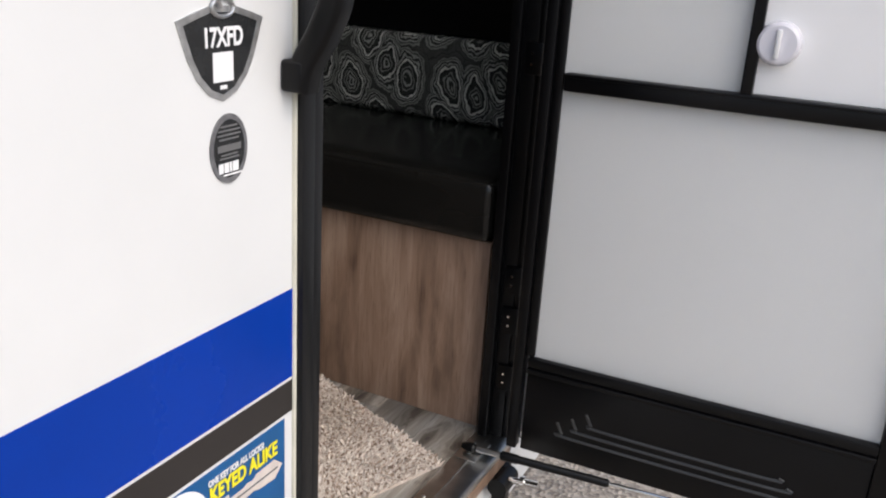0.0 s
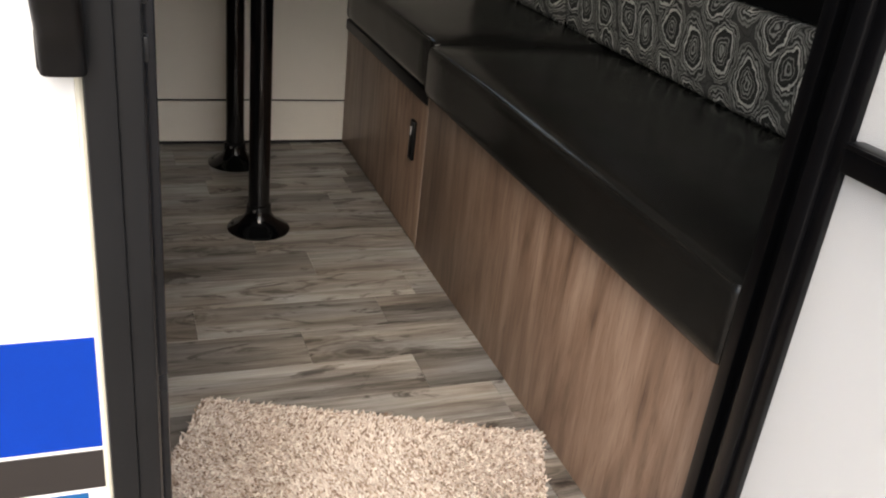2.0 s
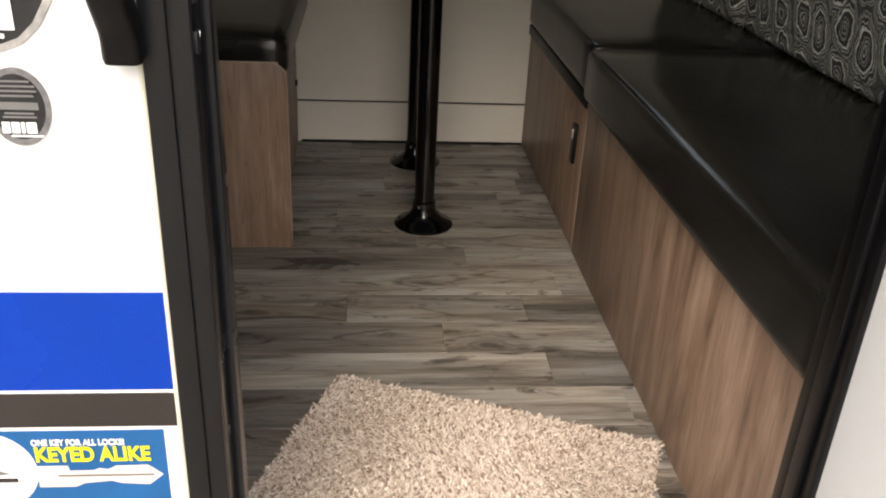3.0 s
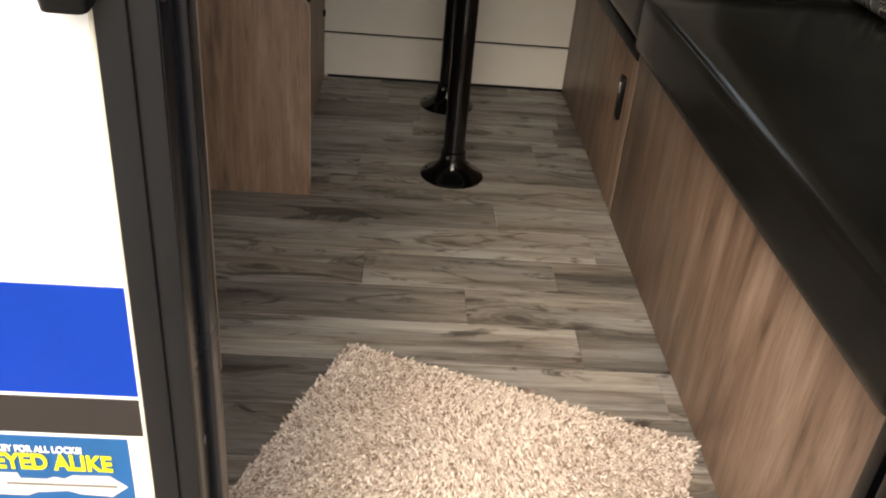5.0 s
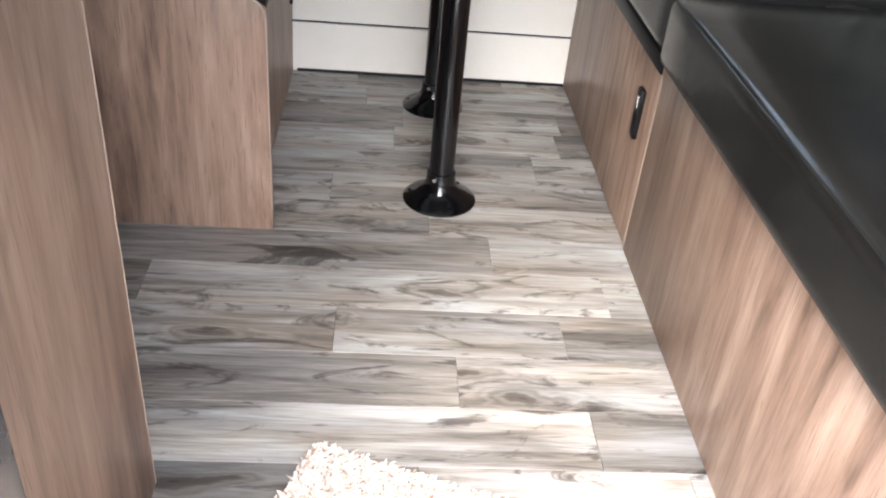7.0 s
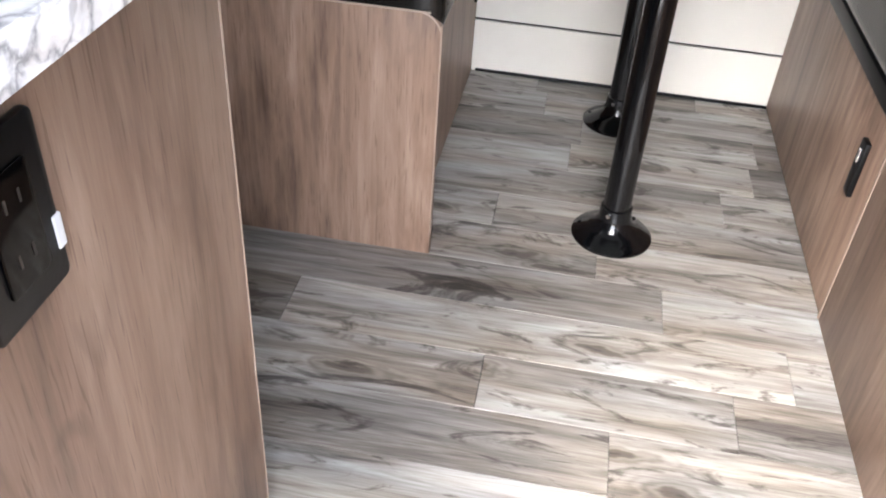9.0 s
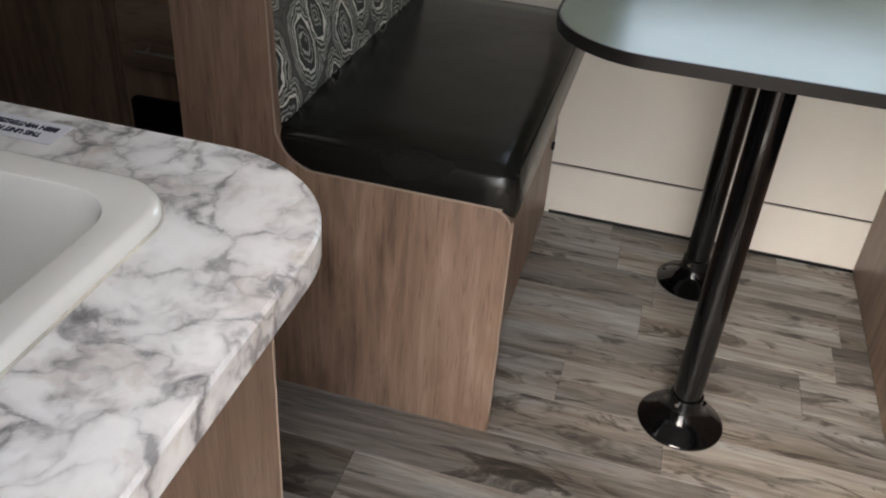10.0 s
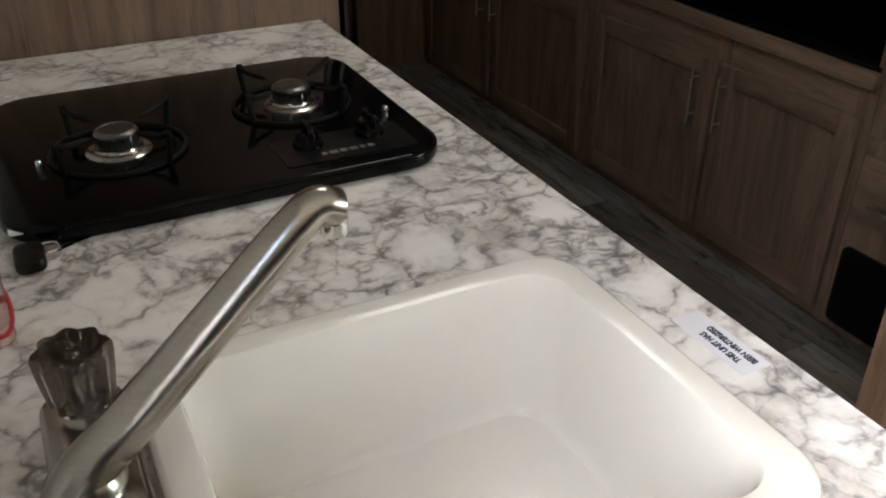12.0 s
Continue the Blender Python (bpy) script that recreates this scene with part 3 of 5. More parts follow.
def shell():
    wall = thing("wall_door_side", (SKIN, 0.0, 0.3), "glossy white fibreglass trailer wall with a doorway", "wall", kind="structure")
    part("wall_panel", boxes((SKIN, INNER, REAR - 0.05, 0.962, 0.35, 2.60), (SKIN, INNER, 1.742, FRONT + 0.05, 0.35, 2.60),
                             (SKIN, INNER, 0.962, 1.742, 2.40, 2.60), (SKIN, INNER, 0.962, 1.742, 0.35, 0.50)), WHITE_SKIN, wall, smooth=False)
    part("blue_stripe", box(SKIN, SKIN + 0.0012, REAR, 0.951, 1.039, 1.1585), BLUE, wall, "deep blue vinyl stripe", False)
    part("black_stripe", box(SKIN, SKIN + 0.0012, REAR, 0.951, 0.990, 1.034), BLACK_STRIPE, wall, "brown-black vinyl stripe", False)
    part("sealant_bead", tube([(SKIN + 0.001, 0.953, 0.5), (SKIN + 0.001, 0.953, 2.42)], 0.0035, 8), RUBBER, wall, "cream bead of sealant")
    far = thing("wall_across", (FAR, 0.0, F), "cream panelled wall with a dark seam behind the dinette", "wall", kind="structure")
    wx0, wx1, wz0, wz1 = 1.02, 1.72, 1.62, 2.18
    part("upper_panel", boxes((FAR, FAR - 0.04, REAR, wx0, 0.705, TOP), (FAR, FAR - 0.04, wx1, FRONT, 0.705, TOP),
                              (FAR, FAR - 0.04, wx0, wx1, 0.705, wz0), (FAR, FAR - 0.04, wx0, wx1, wz1, TOP)), CREAM_WALL, far, smooth=False)
    part("lower_panel", box(FAR, FAR - 0.04, REAR, FRONT, F - 0.03, 0.698), CREAM_WALL, far, smooth=False)
    part("seam_strip", box(FAR - 0.006, FAR - 0.04, REAR, FRONT, 0.698, 0.705), BLACK_PLASTIC, far, "thin dark seam strip", False)
    part("base_strip", box(FAR + 0.006, FAR, 0.93, 1.73, F + 0.0005, F + 0.008, 0.001), BLACK_PLASTIC, far, "dark strip along the floor", False)
    win = thing("window_1", (FAR, (wx0 + wx1) / 2, wz0), "black-framed trailer window above the dinette", "window", kind="structure")
    part("window_frame", ring_prism(rounded((wx0 + wx1) / 2, (wz0 + wz1) / 2, wx1 - wx0 + 0.05, wz1 - wz0 + 0.05, 0.05),
                                    rounded((wx0 + wx1) / 2, (wz0 + wz1) / 2, wx1 - wx0 - 0.03, wz1 - wz0 - 0.03, 0.04), "x", FAR + 0.012, FAR - 0.052), FRAME_BLACK, win)
    pane = part("pane", box(FAR - 0.018, FAR - 0.022, wx0 + 0.005, wx1 - 0.005, wz0 + 0.005, wz1 - 0.005), GLASS, win, smooth=False)
    pane.visible_shadow = False
    front = box(INNER, FAR, FRONT, FRONT + 0.05, F - 0.03, TOP)
    solid("wall_front", front, INNER_WALL, "pale front wall of the trailer", "wall", kind="structure", smooth=False)
    solid("wall_rear", box(INNER, FAR, REAR, REAR - 0.05, F - 0.03, TOP), WOOD_DARK, "dark wood rear wall of the trailer", "wall", kind="structure", smooth=False)
    vx, vy, vh = -1.42, -0.16, 0.178
    vent = thing("roof_vent", (vx, vy, TOP), "white roof vent with a translucent lid in the ceiling", "roof vent", kind="structure")
    part("vent_frame", ring_prism(rounded(vx, vy, 0.44, 0.44, 0.03), rounded(vx, vy, 2 * vh - 0.01, 2 * vh - 0.01, 0.02), "z", TOP - 0.012, TOP + 0.004), VENT_DOME, vent)
    part("vent_lid", box(vx - vh - 0.03, vx + vh + 0.03, vy - vh - 0.03, vy + vh + 0.03, TOP + 0.075, TOP + 0.095, 0.01), VENT_DOME, vent)
    solid("ceiling", boxes((SKIN, vx + vh, REAR - 0.05, FRONT + 0.05, TOP, TOP + 0.07), (vx - vh, FAR - 0.04, REAR - 0.05, FRONT + 0.05, TOP, TOP + 0.07),
                           (vx - vh, vx + vh, REAR - 0.05, vy - vh, TOP, TOP + 0.07), (vx - vh, vx + vh, vy + vh, FRONT + 0.05, TOP, TOP + 0.07)), CEILING, "white vinyl trailer ceiling", "ceiling", kind="structure", smooth=False)
    dark = thing("upper_front_panel", (-1.6, 2.25, 1.34), "black panel above the patterned backrest", "panel", kind="structure")
    part("panel", box(INNER - 0.003, FAR + 0.003, 2.18, 2.297, 1.345, 2.1, 0.006), BLACK_PLASTIC, dark)


def threshold():
    sill = thing("threshold", (-0.52, 1.35, 0.48), "worn aluminium door sill with a brown edge", "door sill", kind="structure")
    part("sill_plate", boxes((-0.476, -0.555, 0.99, 1.715, F - 0.003, F + 0.004, 0.0015), (-0.474, -0.482, 0.99, 1.715, F - 0.012, F + 0.002, 0.001),
                             (-0.518, -0.522, 0.99, 1.715, F + 0.004, F + 0.0065, 0.001)), STEEL, sill, "bright worn aluminium plate")
    part("edge_board", box(-0.480, -0.535, 0.97, 1.73, 0.495, F - 0.004, 0.003), WOOD, sill, "brown edge board")
    for y in (1.05, 1.24, 1.43, 1.60):
        part("screw", lathe(-0.540, y, [(0.0045, F + 0.004), (0.004, F + 0.0058), (0.001, F + 0.006)], 10), CHROME, sill)


def door_frame():
    fr = thing("door_frame", (-0.5, 1.33, F), "black metal door frame with charcoal outer trim", "door frame", kind="structure")
    z0, z1 = 0.50, 2.42
    part("latch_trim", boxes((SKIN + 0.012, SKIN, 0.956, 0.9805, z0, z1, 0.003), (SKIN + 0.009, SKIN, 0.9795, 1.001, z0, z1, 0.003)), FRAME_GREY, fr, "charcoal outer trim")
    part("latch_jamb", boxes((SKIN + 0.006, -0.562, 0.963, 1.002, z0, z1, 0.002), (-0.532, -0.562, 1.000, 1.012, z0, z1, 0.003)), JAMB, fr, "smooth blue-black enamelled jamb")
    part("hinge_trim", box(SKIN + 0.014, SKIN, 1.712, 1.752, z0, z1, 0.003), FRAME_BLACK, fr)
    part("hinge_jamb", boxes((SKIN + 0.004, -0.548, 1.708, 1.741, z0, z1, 0.002), (-0.526, -0.548, 1.692, 1.710, z0, z1, 0.003)), FRAME_BLACK, fr)
    part("head_trim", boxes((SKIN + 0.016, SKIN, 0.956, 1.752, 2.382, 2.42, 0.003), (SKIN, -0.56, 0.992, 1.708, 2.388, 2.41, 0.002)), FRAME_BLACK, fr)
    for z in (0.700, 0.833, 0.923, 1.373, 1.80):
        leaf = part("hinge_leaf", box(-0.484, -0.518, 1.7035, 1.7085, z - 0.03, z + 0.03, 0.0015), FRAME_BLACK, fr)
        for dz in (-0.010, 0.010):
            part("screw", tube([(-0.503, 1.7036, z + dz), (-0.503, 1.7005, z + dz)], [0.0034, 0.0026], 10), CHROME, leaf, "small bright screw head")
    for z in (1.462, 1.417):
        plate = part("strike_plate", box(-0.497, -0.509, 1.001, 1.0050, z - 0.011, z + 0.009, 0.001), FRAME_GREY, fr, "small charcoal strike block")
        part("screw", tube([(-0.515, 1.0015, z + 0.004), (-0.515, 1.0050, z + 0.004)], [0.0042, 0.0030], 12), CHROME, plate, "bright screw head")


def screen_door():
    d = thing("screen_door", (-0.47, 1.665, 0.56), "open black-framed screen door with pale insect mesh", "screen door")
    x0, x1, y0, y1 = -0.464, 0.265, 1.650, 1.676
    zb, zt = 0.575, 2.36
    part("hinge_stile", boxes((x0, x0 + 0.022, y0, y1, zb, zt, 0.003), (x0 + 0.022, x0 + 0.041, y0 + 0.006, y1 - 0.004, 0.79, zt, 0.003)), FRAME_BLACK, d)
    part("lock_stile", box(x1 - 0.05, x1, y0, y1, zb, zt, 0.004), FRAME_BLACK, d)
    part("top_rail", box(x0 + 0.03, x1 - 0.05, y0, y1, zt - 0.05, zt, 0.004), FRAME_BLACK, d)
    part("mid_rail", boxes((x0 + 0.045, x1 - 0.05, y0 - 0.004, y1, 1.329, 1.362, 0.004), (x0 + 0.045, x1 - 0.05, y0 - 0.006, y0 + 0.004, 1.355, 1.3605, 0.001)), FRAME_BLACK, d)
    part("low_rail", boxes((x0 + 0.03, x1 - 0.05, y0, y1, 0.768, 0.789, 0.003), (x0 + 0.03, x1 - 0.05, y0 - 0.003, y1, 0.756, 0.766, 0.002)), FRAME_BLACK, d)
    kick = part("kick_panel", box(x0 + 0.03, x1 - 0.05, y0 + 0.006, y1 - 0.004, zb, 0.757, 0.003), FRAME_BLACK, d, "black embossed kick panel")
    for i in range(3):
        o = 0.016 * i
        a, b, zl, zh = x0 + 0.116 + o * 1.8, x1 - 0.165 - o, 0.630 + o * 1.1, 0.705
        pts = bend([(a - 0.012, y0 + 0.006, zl + 0.030), (a, y0 + 0.006, zl + 0.008), (a + 0.02, y0 + 0.006, zl), (b - 0.02, y0 + 0.006, zl), (b, y0 + 0.006, zl + 0.008)], 4)
        part("embossed_rib", tube(pts, 0.0034, 8), RIB_HIGHLIGHT, kick)
    part("lower_mesh", box(x0 + 0.036, x1 - 0.045, 1.664, 1.6648, 0.786, 1.331), SCREEN, d, "pale insect mesh", False)
    part("upper_mesh", box(x0 + 0.036, -0.112, 1.664, 1.6648, 1.36, zt - 0.04), SCREEN, d, "pale insect mesh", False)
    part("slide_post", box(-0.116, -0.097, y0 - 0.002, y1, 1.360, zt - 0.05, 0.002), FRAME_BLACK, d)
    sl = part("slider", box(-0.104, x1 - 0.045, 1.666, 1.669, 1.362, 1.72, 0.001), DOOR_WHITE, d, "translucent white sliding flap", False)
    part("slider_knob", tube([(-0.070, 1.666, 1.447), (-0.070, 1.660, 1.447), (-0.070, 1.648, 1.447), (-0.070, 1.645, 1.447)], [0.036, 0.036, 0.033, 0.029], 36), CLEAR_PLASTIC, sl, "round clear plastic knob")
    part("knob_grip", box(-0.074, -0.066, 1.638, 1.646, 1.424, 1.470, 0.002), WHITE_PLASTIC, sl)
    d.rotation_euler = (0, 0, radians(2.0))
    e = thing("entry_door", (-0.47, 1.705, 0.56), "white trailer entry door folded open behind the screen", "door")
    part("leaf", box(x0 + 0.01, x1 + 0.01, 1.690, 1.722, zb, zt, 0.006), DOOR_WHITE, e)
    part("edge_trim", boxes((x0 - 0.004, x0 + 0.010, 1.684, 1.724, zb, zt, 0.003), (x1 + 0.010, x1 + 0.022, 1.684, 1.724, zb, zt, 0.003)), FRAME_BLACK, e)
    e.rotation_euler = (0, 0, radians(2.0))


def door_strut():
    s = thing("door_strut", (-0.53, 1.62, F), "black gas strut holding the screen door open", "door strut")
    part("bracket", boxes((-0.552, -0.502, 1.585, 1.665, F + 0.004, F + 0.0075, 0.001), (-0.535, -0.525, 1.612, 1.640, F + 0.007, F + 0.020, 0.002)), STEEL, s, "bent aluminium bracket")
    part("bolt", lathe(-0.530, 1.612, [(0.0075, F + 0.004), (0.0075, F + 0.008), (0.004, F + 0.009), (0.004, F + 0.016)], 12), CHROME, s)
    a, b = Vector((-0.530, 1.612, F + 0.020)), Vector((-0.02, 1.632, F + 0.040))
    at = lambda t: a.lerp(b, t)
    part("end_fitting", tube([at(-0.03), at(0.0), at(0.02), at(0.03)], [0.006, 0.011, 0.011, 0.007], 12), BLACK_PLASTIC, s)
    part("sleeve", tube([at(0.035), at(0.14)], 0.0065, 12), STEEL, s, "bright metal sleeve")
    part("cylinder", tube([at(0.14), at(0.145), at(0.21), at(0.22), at(0.58), at(0.59)], [0.007, 0.010, 0.010, 0.0085, 0.0085, 0.006], 14), BLACK_PLASTIC, s)
    part("rod", tube([at(0.59), at(1.0)], 0.004, 10), CHROME, s)
    part("door_fitting", tube([at(1.0) + Vector((-0.01, 0, 0)), at(1.0) + Vector((0.012, 0, 0))], 0.011, 12), BLACK_PLASTIC, s)
    part("door_stud", tube([at(1.0), at(1.0) + Vector((0, 0.026, 0))], 0.004, 8), CHROME, s)
    u = thing("step_hinge", (-0.53, 1.66, 0.40), "black step bracket with a bright bolt under the sill", "step bracket")
    part("arm", boxes((-0.60, -0.47, 1.69, 1.725, 0.36, 0.497, 0.006), (-0.50, -0.455, 1.655, 1.700, 0.455, 0.493, 0.008)), BLACK_PLASTIC, u)
    part("roller", tube([(-0.468, 1.705, 0.474), (-0.468, 1.635, 0.474)], [0.022, 0.022], 16), BLACK_PLASTIC, u)
    part("bolt", tube([(-0.450, 1.66, 0.490), (-0.425, 1.66, 0.494), (-0.424, 1.66, 0.494), (-0.414, 1.66, 0.496), (-0.413, 1.66, 0.496), (-0.385, 1.66, 0.499)], [0.007, 0.007, 0.013, 0.013, 0.008, 0.008], 12), CHROME, u, "bright threaded bolt")


def grab_handle():
    g = thing("grab_handle", (SKIN, 0.944, 1.40), "large black plastic grab handle on the outer wall", "grab handle")
    path = bend([(SKIN + 0.018, 0.944, 1.405), (SKIN + 0.026, 0.944, 1.435), (SKIN + 0.050, 0.943, 1.475), (SKIN + 0.066, 0.942, 1.53), (SKIN + 0.070, 0.942, 1.70), (SKIN + 0.066, 0.942, 1.87),
                 (SKIN + 0.030, 0.944, 1.96), (SKIN + 0.018, 0.944, 1.99)], 5)
    bm = bmesh.new()
    rings = []
    for i, p in enumerate(path):
        d = (path[min(i + 1, len(path) - 1)] - path[max(i - 1, 0)]).normalized()
        out = Vector((d.z, 0, -d.x))
        loop = rounded(0, 0, 0.033, 0.030, 0.007, 3)
        rings.append([bm.verts.new(p + Vector((0, u, 0)) + out * w) for u, w in loop])
    for a, b in zip(rings, rings[1:]):
        for k in range(len(a)):
            bm.faces.new((a[k], a[(k + 1) % len(a)], b[(k + 1) % len(a)], b[k]))
    bm.faces.new(rings[0][::-1])
    bm.faces.new(rings[-1])
    bmesh.ops.recalc_face_normals(bm, faces=bm.faces)
    part("grip", bm, BLACK_PLASTIC, g)
    for z in (1.402, 1.955):
        part("mount", box(SKIN, SKIN + 0.030, 0.926, 0.960, z, z + 0.036, 0.005, 3), BLACK_PLASTIC, g)


def wall_text(y, z):
    """Words on the outer wall, reading towards +y."""
    return Matrix.Translation((SKIN + 0.0022, y, z)) @ Matrix(((0, 0, 1, 0), (1, 0, 0, 0), (0, 1, 0, 0), (0, 0, 0, 1)))


def badges():
    s = thing("shield_badge", (SKIN, 0.832, 1.40), "black shield badge with a silver rim on the white wall", "badge")
    half = [(0.0, 1.4035), (0.020, 1.411), (0.037, 1.427), (0.049, 1.447), (0.057, 1.467), (0.0635, 1.4845), (0.042, 1.491), (0.018, 1.497)]
    out = [(0.832 + a, b) for a, b in half] + [(0.832 - a, b) for a, b in half[:0:-1]]
    inn = [(0.832 + (y - 0.832) * 0.86, 1.452 + (z - 1.452) * 0.87) for y, z in out]
    part("face", prism(inn, "x", SKIN, SKIN + 0.0014), BADGE, s, smooth=False)
    part("rim", ring_prism(out, inn, "x", SKIN, SKIN + 0.0020), SILVER, s, "silver rim")
    part("ring", tube(bend([(SKIN + 0.003, 0.832 + 0.016 * math.cos(a), 1.496 + 0.009 * math.sin(a)) for a in [i * math.pi / 6 for i in range(13)]], 2), 0.0022, 8), SILVER, s, "silver key ring")
    part("loop", tube(bend([(SKIN + 0.004, 0.828, 1.496), (SKIN + 0.004, 0.822, 1.506), (SKIN + 0.004, 0.812, 1.517), (SKIN + 0.004, 0.805, 1.530)], 4), 0.003, 8), SILVER, s)
    lettering("model_number", "17XFD", 0.0262, wall_text(0.803, 1.4585), WHITE_PRINT, s, "white number 17XFD", 0.78, 0.0008)
    part("white_patch", box(SKIN + 0.0014, SKIN + 0.0021, 0.8175, 0.8475, 1.423, 1.4525), WHITE_PRINT, s, "plain white printed patch", False)
    part("small_print", box(SKIN + 0.0014, SKIN + 0.0020, 0.8275, 0.8375, 1.4155, 1.4195), WHITE_PRINT, s, smooth=False)
    o = thing("oval_badge", (SKIN, 0.839, 1.317), "black oval certification badge with a grey rim", "badge")
    oval = lambda k: [(0.839 + 0.0287 * k * math.cos(a), 1.353 + 0.0368 * k * math.sin(a)) for a in [2 * math.pi * i / 40 for i in range(40)]]
    part("rim", ring_prism(oval(1.0), oval(0.84), "x", SKIN, SKIN + 0.0020), GREY_FILM, o, "grey rim")
    part("face", prism(oval(0.84), "x", SKIN, SKIN + 0.0015), BADGE, o, smooth=False)
    for z, w in ((1.376, 0.026), (1.3715, 0.034), (1.367, 0.036), (1.3625, 0.030), (1.346, 0.026), (1.3425, 0.030)):
        part("print_line", box(SKIN + 0.0015, SKIN + 0.0020, 0.839 - w / 2, 0.839 + w / 2, z, z + 0.0018), BADGE_GREY, o, smooth=False)
    part("number_strip", box(SKIN + 0.0015, SKIN + 0.0021, 0.821, 0.857, 1.3505, 1.3575), BADGE_GREY, o, "pale number strip", False)
    for i, (a, b) in enumerate(((0.822, 0.829), (0.8305, 0.8375), (0.839, 0.842), (0.8435, 0.8525))):
        part("logo_bar", box(SKIN + 0.0015, SKIN + 0.0022, a, b, 1.328, 1.3385), WHITE_PRINT, o, smooth=False)
    part("logo_line", box(SKIN + 0.0015, SKIN + 0.0022, 0.829, 0.858, 1.3245, 1.3262), WHITE_PRINT, o, smooth=False)


def key_sticker():
    s = thing("key_sticker", (SKIN, 0.82, 0.86), "blue sticker with yellow words about keyed-alike locks", "sticker")
    part("sheet", box(SKIN, SKIN + 0.0010, 0.655, 0.9335, 0.862, 0.9845), STICKER_BLUE, s, smooth=False)
    lettering("top_line", "ONE KEY FOR ALL LOCKS!", 0.0114, wall_text(0.7895, 0.9655), WHITE_PRINT, s, "white printed line", 0.74, 0.0003)
    lettering("main_line", "KEYED ALIKE", 0.0275, wall_text(0.7910, 0.9435), YELLOW, s, "bold yellow words", 0.78, 0.0009)
    y0 = 0.790
    blade = [(y0, 0.936), (y0 + 0.034, 0.936), (y0 + 0.036, 0.929), (y0 + 0.062, 0.929), (y0 + 0.068, 0.932), (y0 + 0.078, 0.930), (y0 + 0.086, 0.935), (y0 + 0.122, 0.936), (y0 + 0.138, 0.922),
             (y0 + 0.122, 0.908), (y0 + 0.092, 0.910), (y0 + 0.080, 0.914), (y0 + 0.050, 0.911), (y0 + 0.040, 0.906), (y0, 0.906)]
    part("key_blade", prism(blade, "x", SKIN + 0.001, SKIN + 0.0016), KEY_PRINT, s, "printed pale key blade", False)
    part("blade_groove", box(SKIN + 0.0016, SKIN + 0.0020, y0 + 0.022, y0 + 0.128, 0.921, 0.9235), BADGE_GREY, s, smooth=False)
    part("key_head", prism([(0.738 + 0.053 * math.cos(a), 0.930 + 0.053 * math.sin(a)) for a in [2 * math.pi * i / 40 for i in range(40)]], "x", SKIN + 0.001, SKIN + 0.0018), WHITE_PRINT, s, "printed white key head", False)
    part("logo_swoosh", prism([(0.722, 0.929), (0.742, 0.934), (0.762, 0.926), (0.746, 0.924)], "x", SKIN + 0.0018, SKIN + 0.0022), BADGE_GREY, s, smooth=False)
    part("logo_bar", box(SKIN + 0.0018, SKIN + 0.0022, 0.715, 0.768, 0.914, 0.920), BLACK_STRIPE, s, smooth=False)


# ---- the dinette ----
def tighten(bm, lo, hi, r, n):
    """Pulls the outer grid lines of a divided box up to its edges, so that they round within r."""
    for v in bm.verts:
        for i in range(3):
            k = round((v.co[i] - lo[i]) / (hi[i] - lo[i]) * n)
            near = (0.0, 0.35 * r, r)
            if k < 3:
                v.co[i] = lo[i] + near[k]
            elif k > n - 3:
                v.co[i] = hi[i] - near[n - k]
            else:
                v.co[i] = lo[i] + r + (hi[i] - lo[i] - 2 * r) * (k - 2) / (n - 4)


def seat_cushion(name, x0, x1, y0, y1, z0, z1, label, front="-y", r=0.020, sag=0.012):
    """A padded vinyl cushion, crowned on top, with piping along its front edge."""
    bm = bmesh.new()
    vs = add_box(bm, x0, x1, y0, y1, z0, z1)
    bmesh.ops.subdivide_edges(bm, edges=bm.edges[:], cuts=14, use_grid_fill=True)
    lo, hi = Vector((min(x0, x1), y0, z0)), Vector((max(x0, x1), y1, z1))
    tighten(bm, lo, hi, r, 15)
    for v in bm.verts:
        c = v.co
        q = Vector([min(max(c[i], lo[i] + r), hi[i] - r) for i in range(3)])
        d = c - q
        if d.length > 1e-6:
            n = sum(1 for i in range(3) if abs(d[i]) > 1e-6)
            if n > 1:
                v.co = q + d.normalized() * r
        u, w = (c.x - lo.x) / (hi.x - lo.x), (c.y - lo.y) / (hi.y - lo.y)
        crown = (4 * u * (1 - u)) ** 0.5 * (4 * w * (1 - w)) ** 0.5 if 0 < u < 1 and 0 < w < 1 else 0
        if v.co.z > (z0 + z1) / 2:
            v.co.z += sag * crown + 0.003 * noise.noise(Vector((c.x * 6, c.y * 6, 3.1))) * crown
    ob = thing(name, ((x0 + x1) / 2, (y0 + y1) / 2, z0), label, "cushion")
    part("padding", bm, LEATHER, ob)
    inset = r * 0.24
    if front == "-y":
        line = [(lo.x + r, lo.y + inset, hi.z - inset), (hi.x - r, lo.y + inset, hi.z - inset)]
        part("piping", tube(line, 0.0028, 8), LEATHER, ob)
    else:
        line = [(hi.x - inset, lo.y + r, hi.z - inset), (hi.x - inset, hi.y - r, hi.z - inset)]
        part("piping", tube(line, 0.0028, 8), LEATHER, ob)
        part("piping", tube([(lo.x + r, hi.y - inset, hi.z - inset), (hi.x - r, hi.y - inset, hi.z - inset)], 0.0028, 8), LEATHER, ob)
    return ob


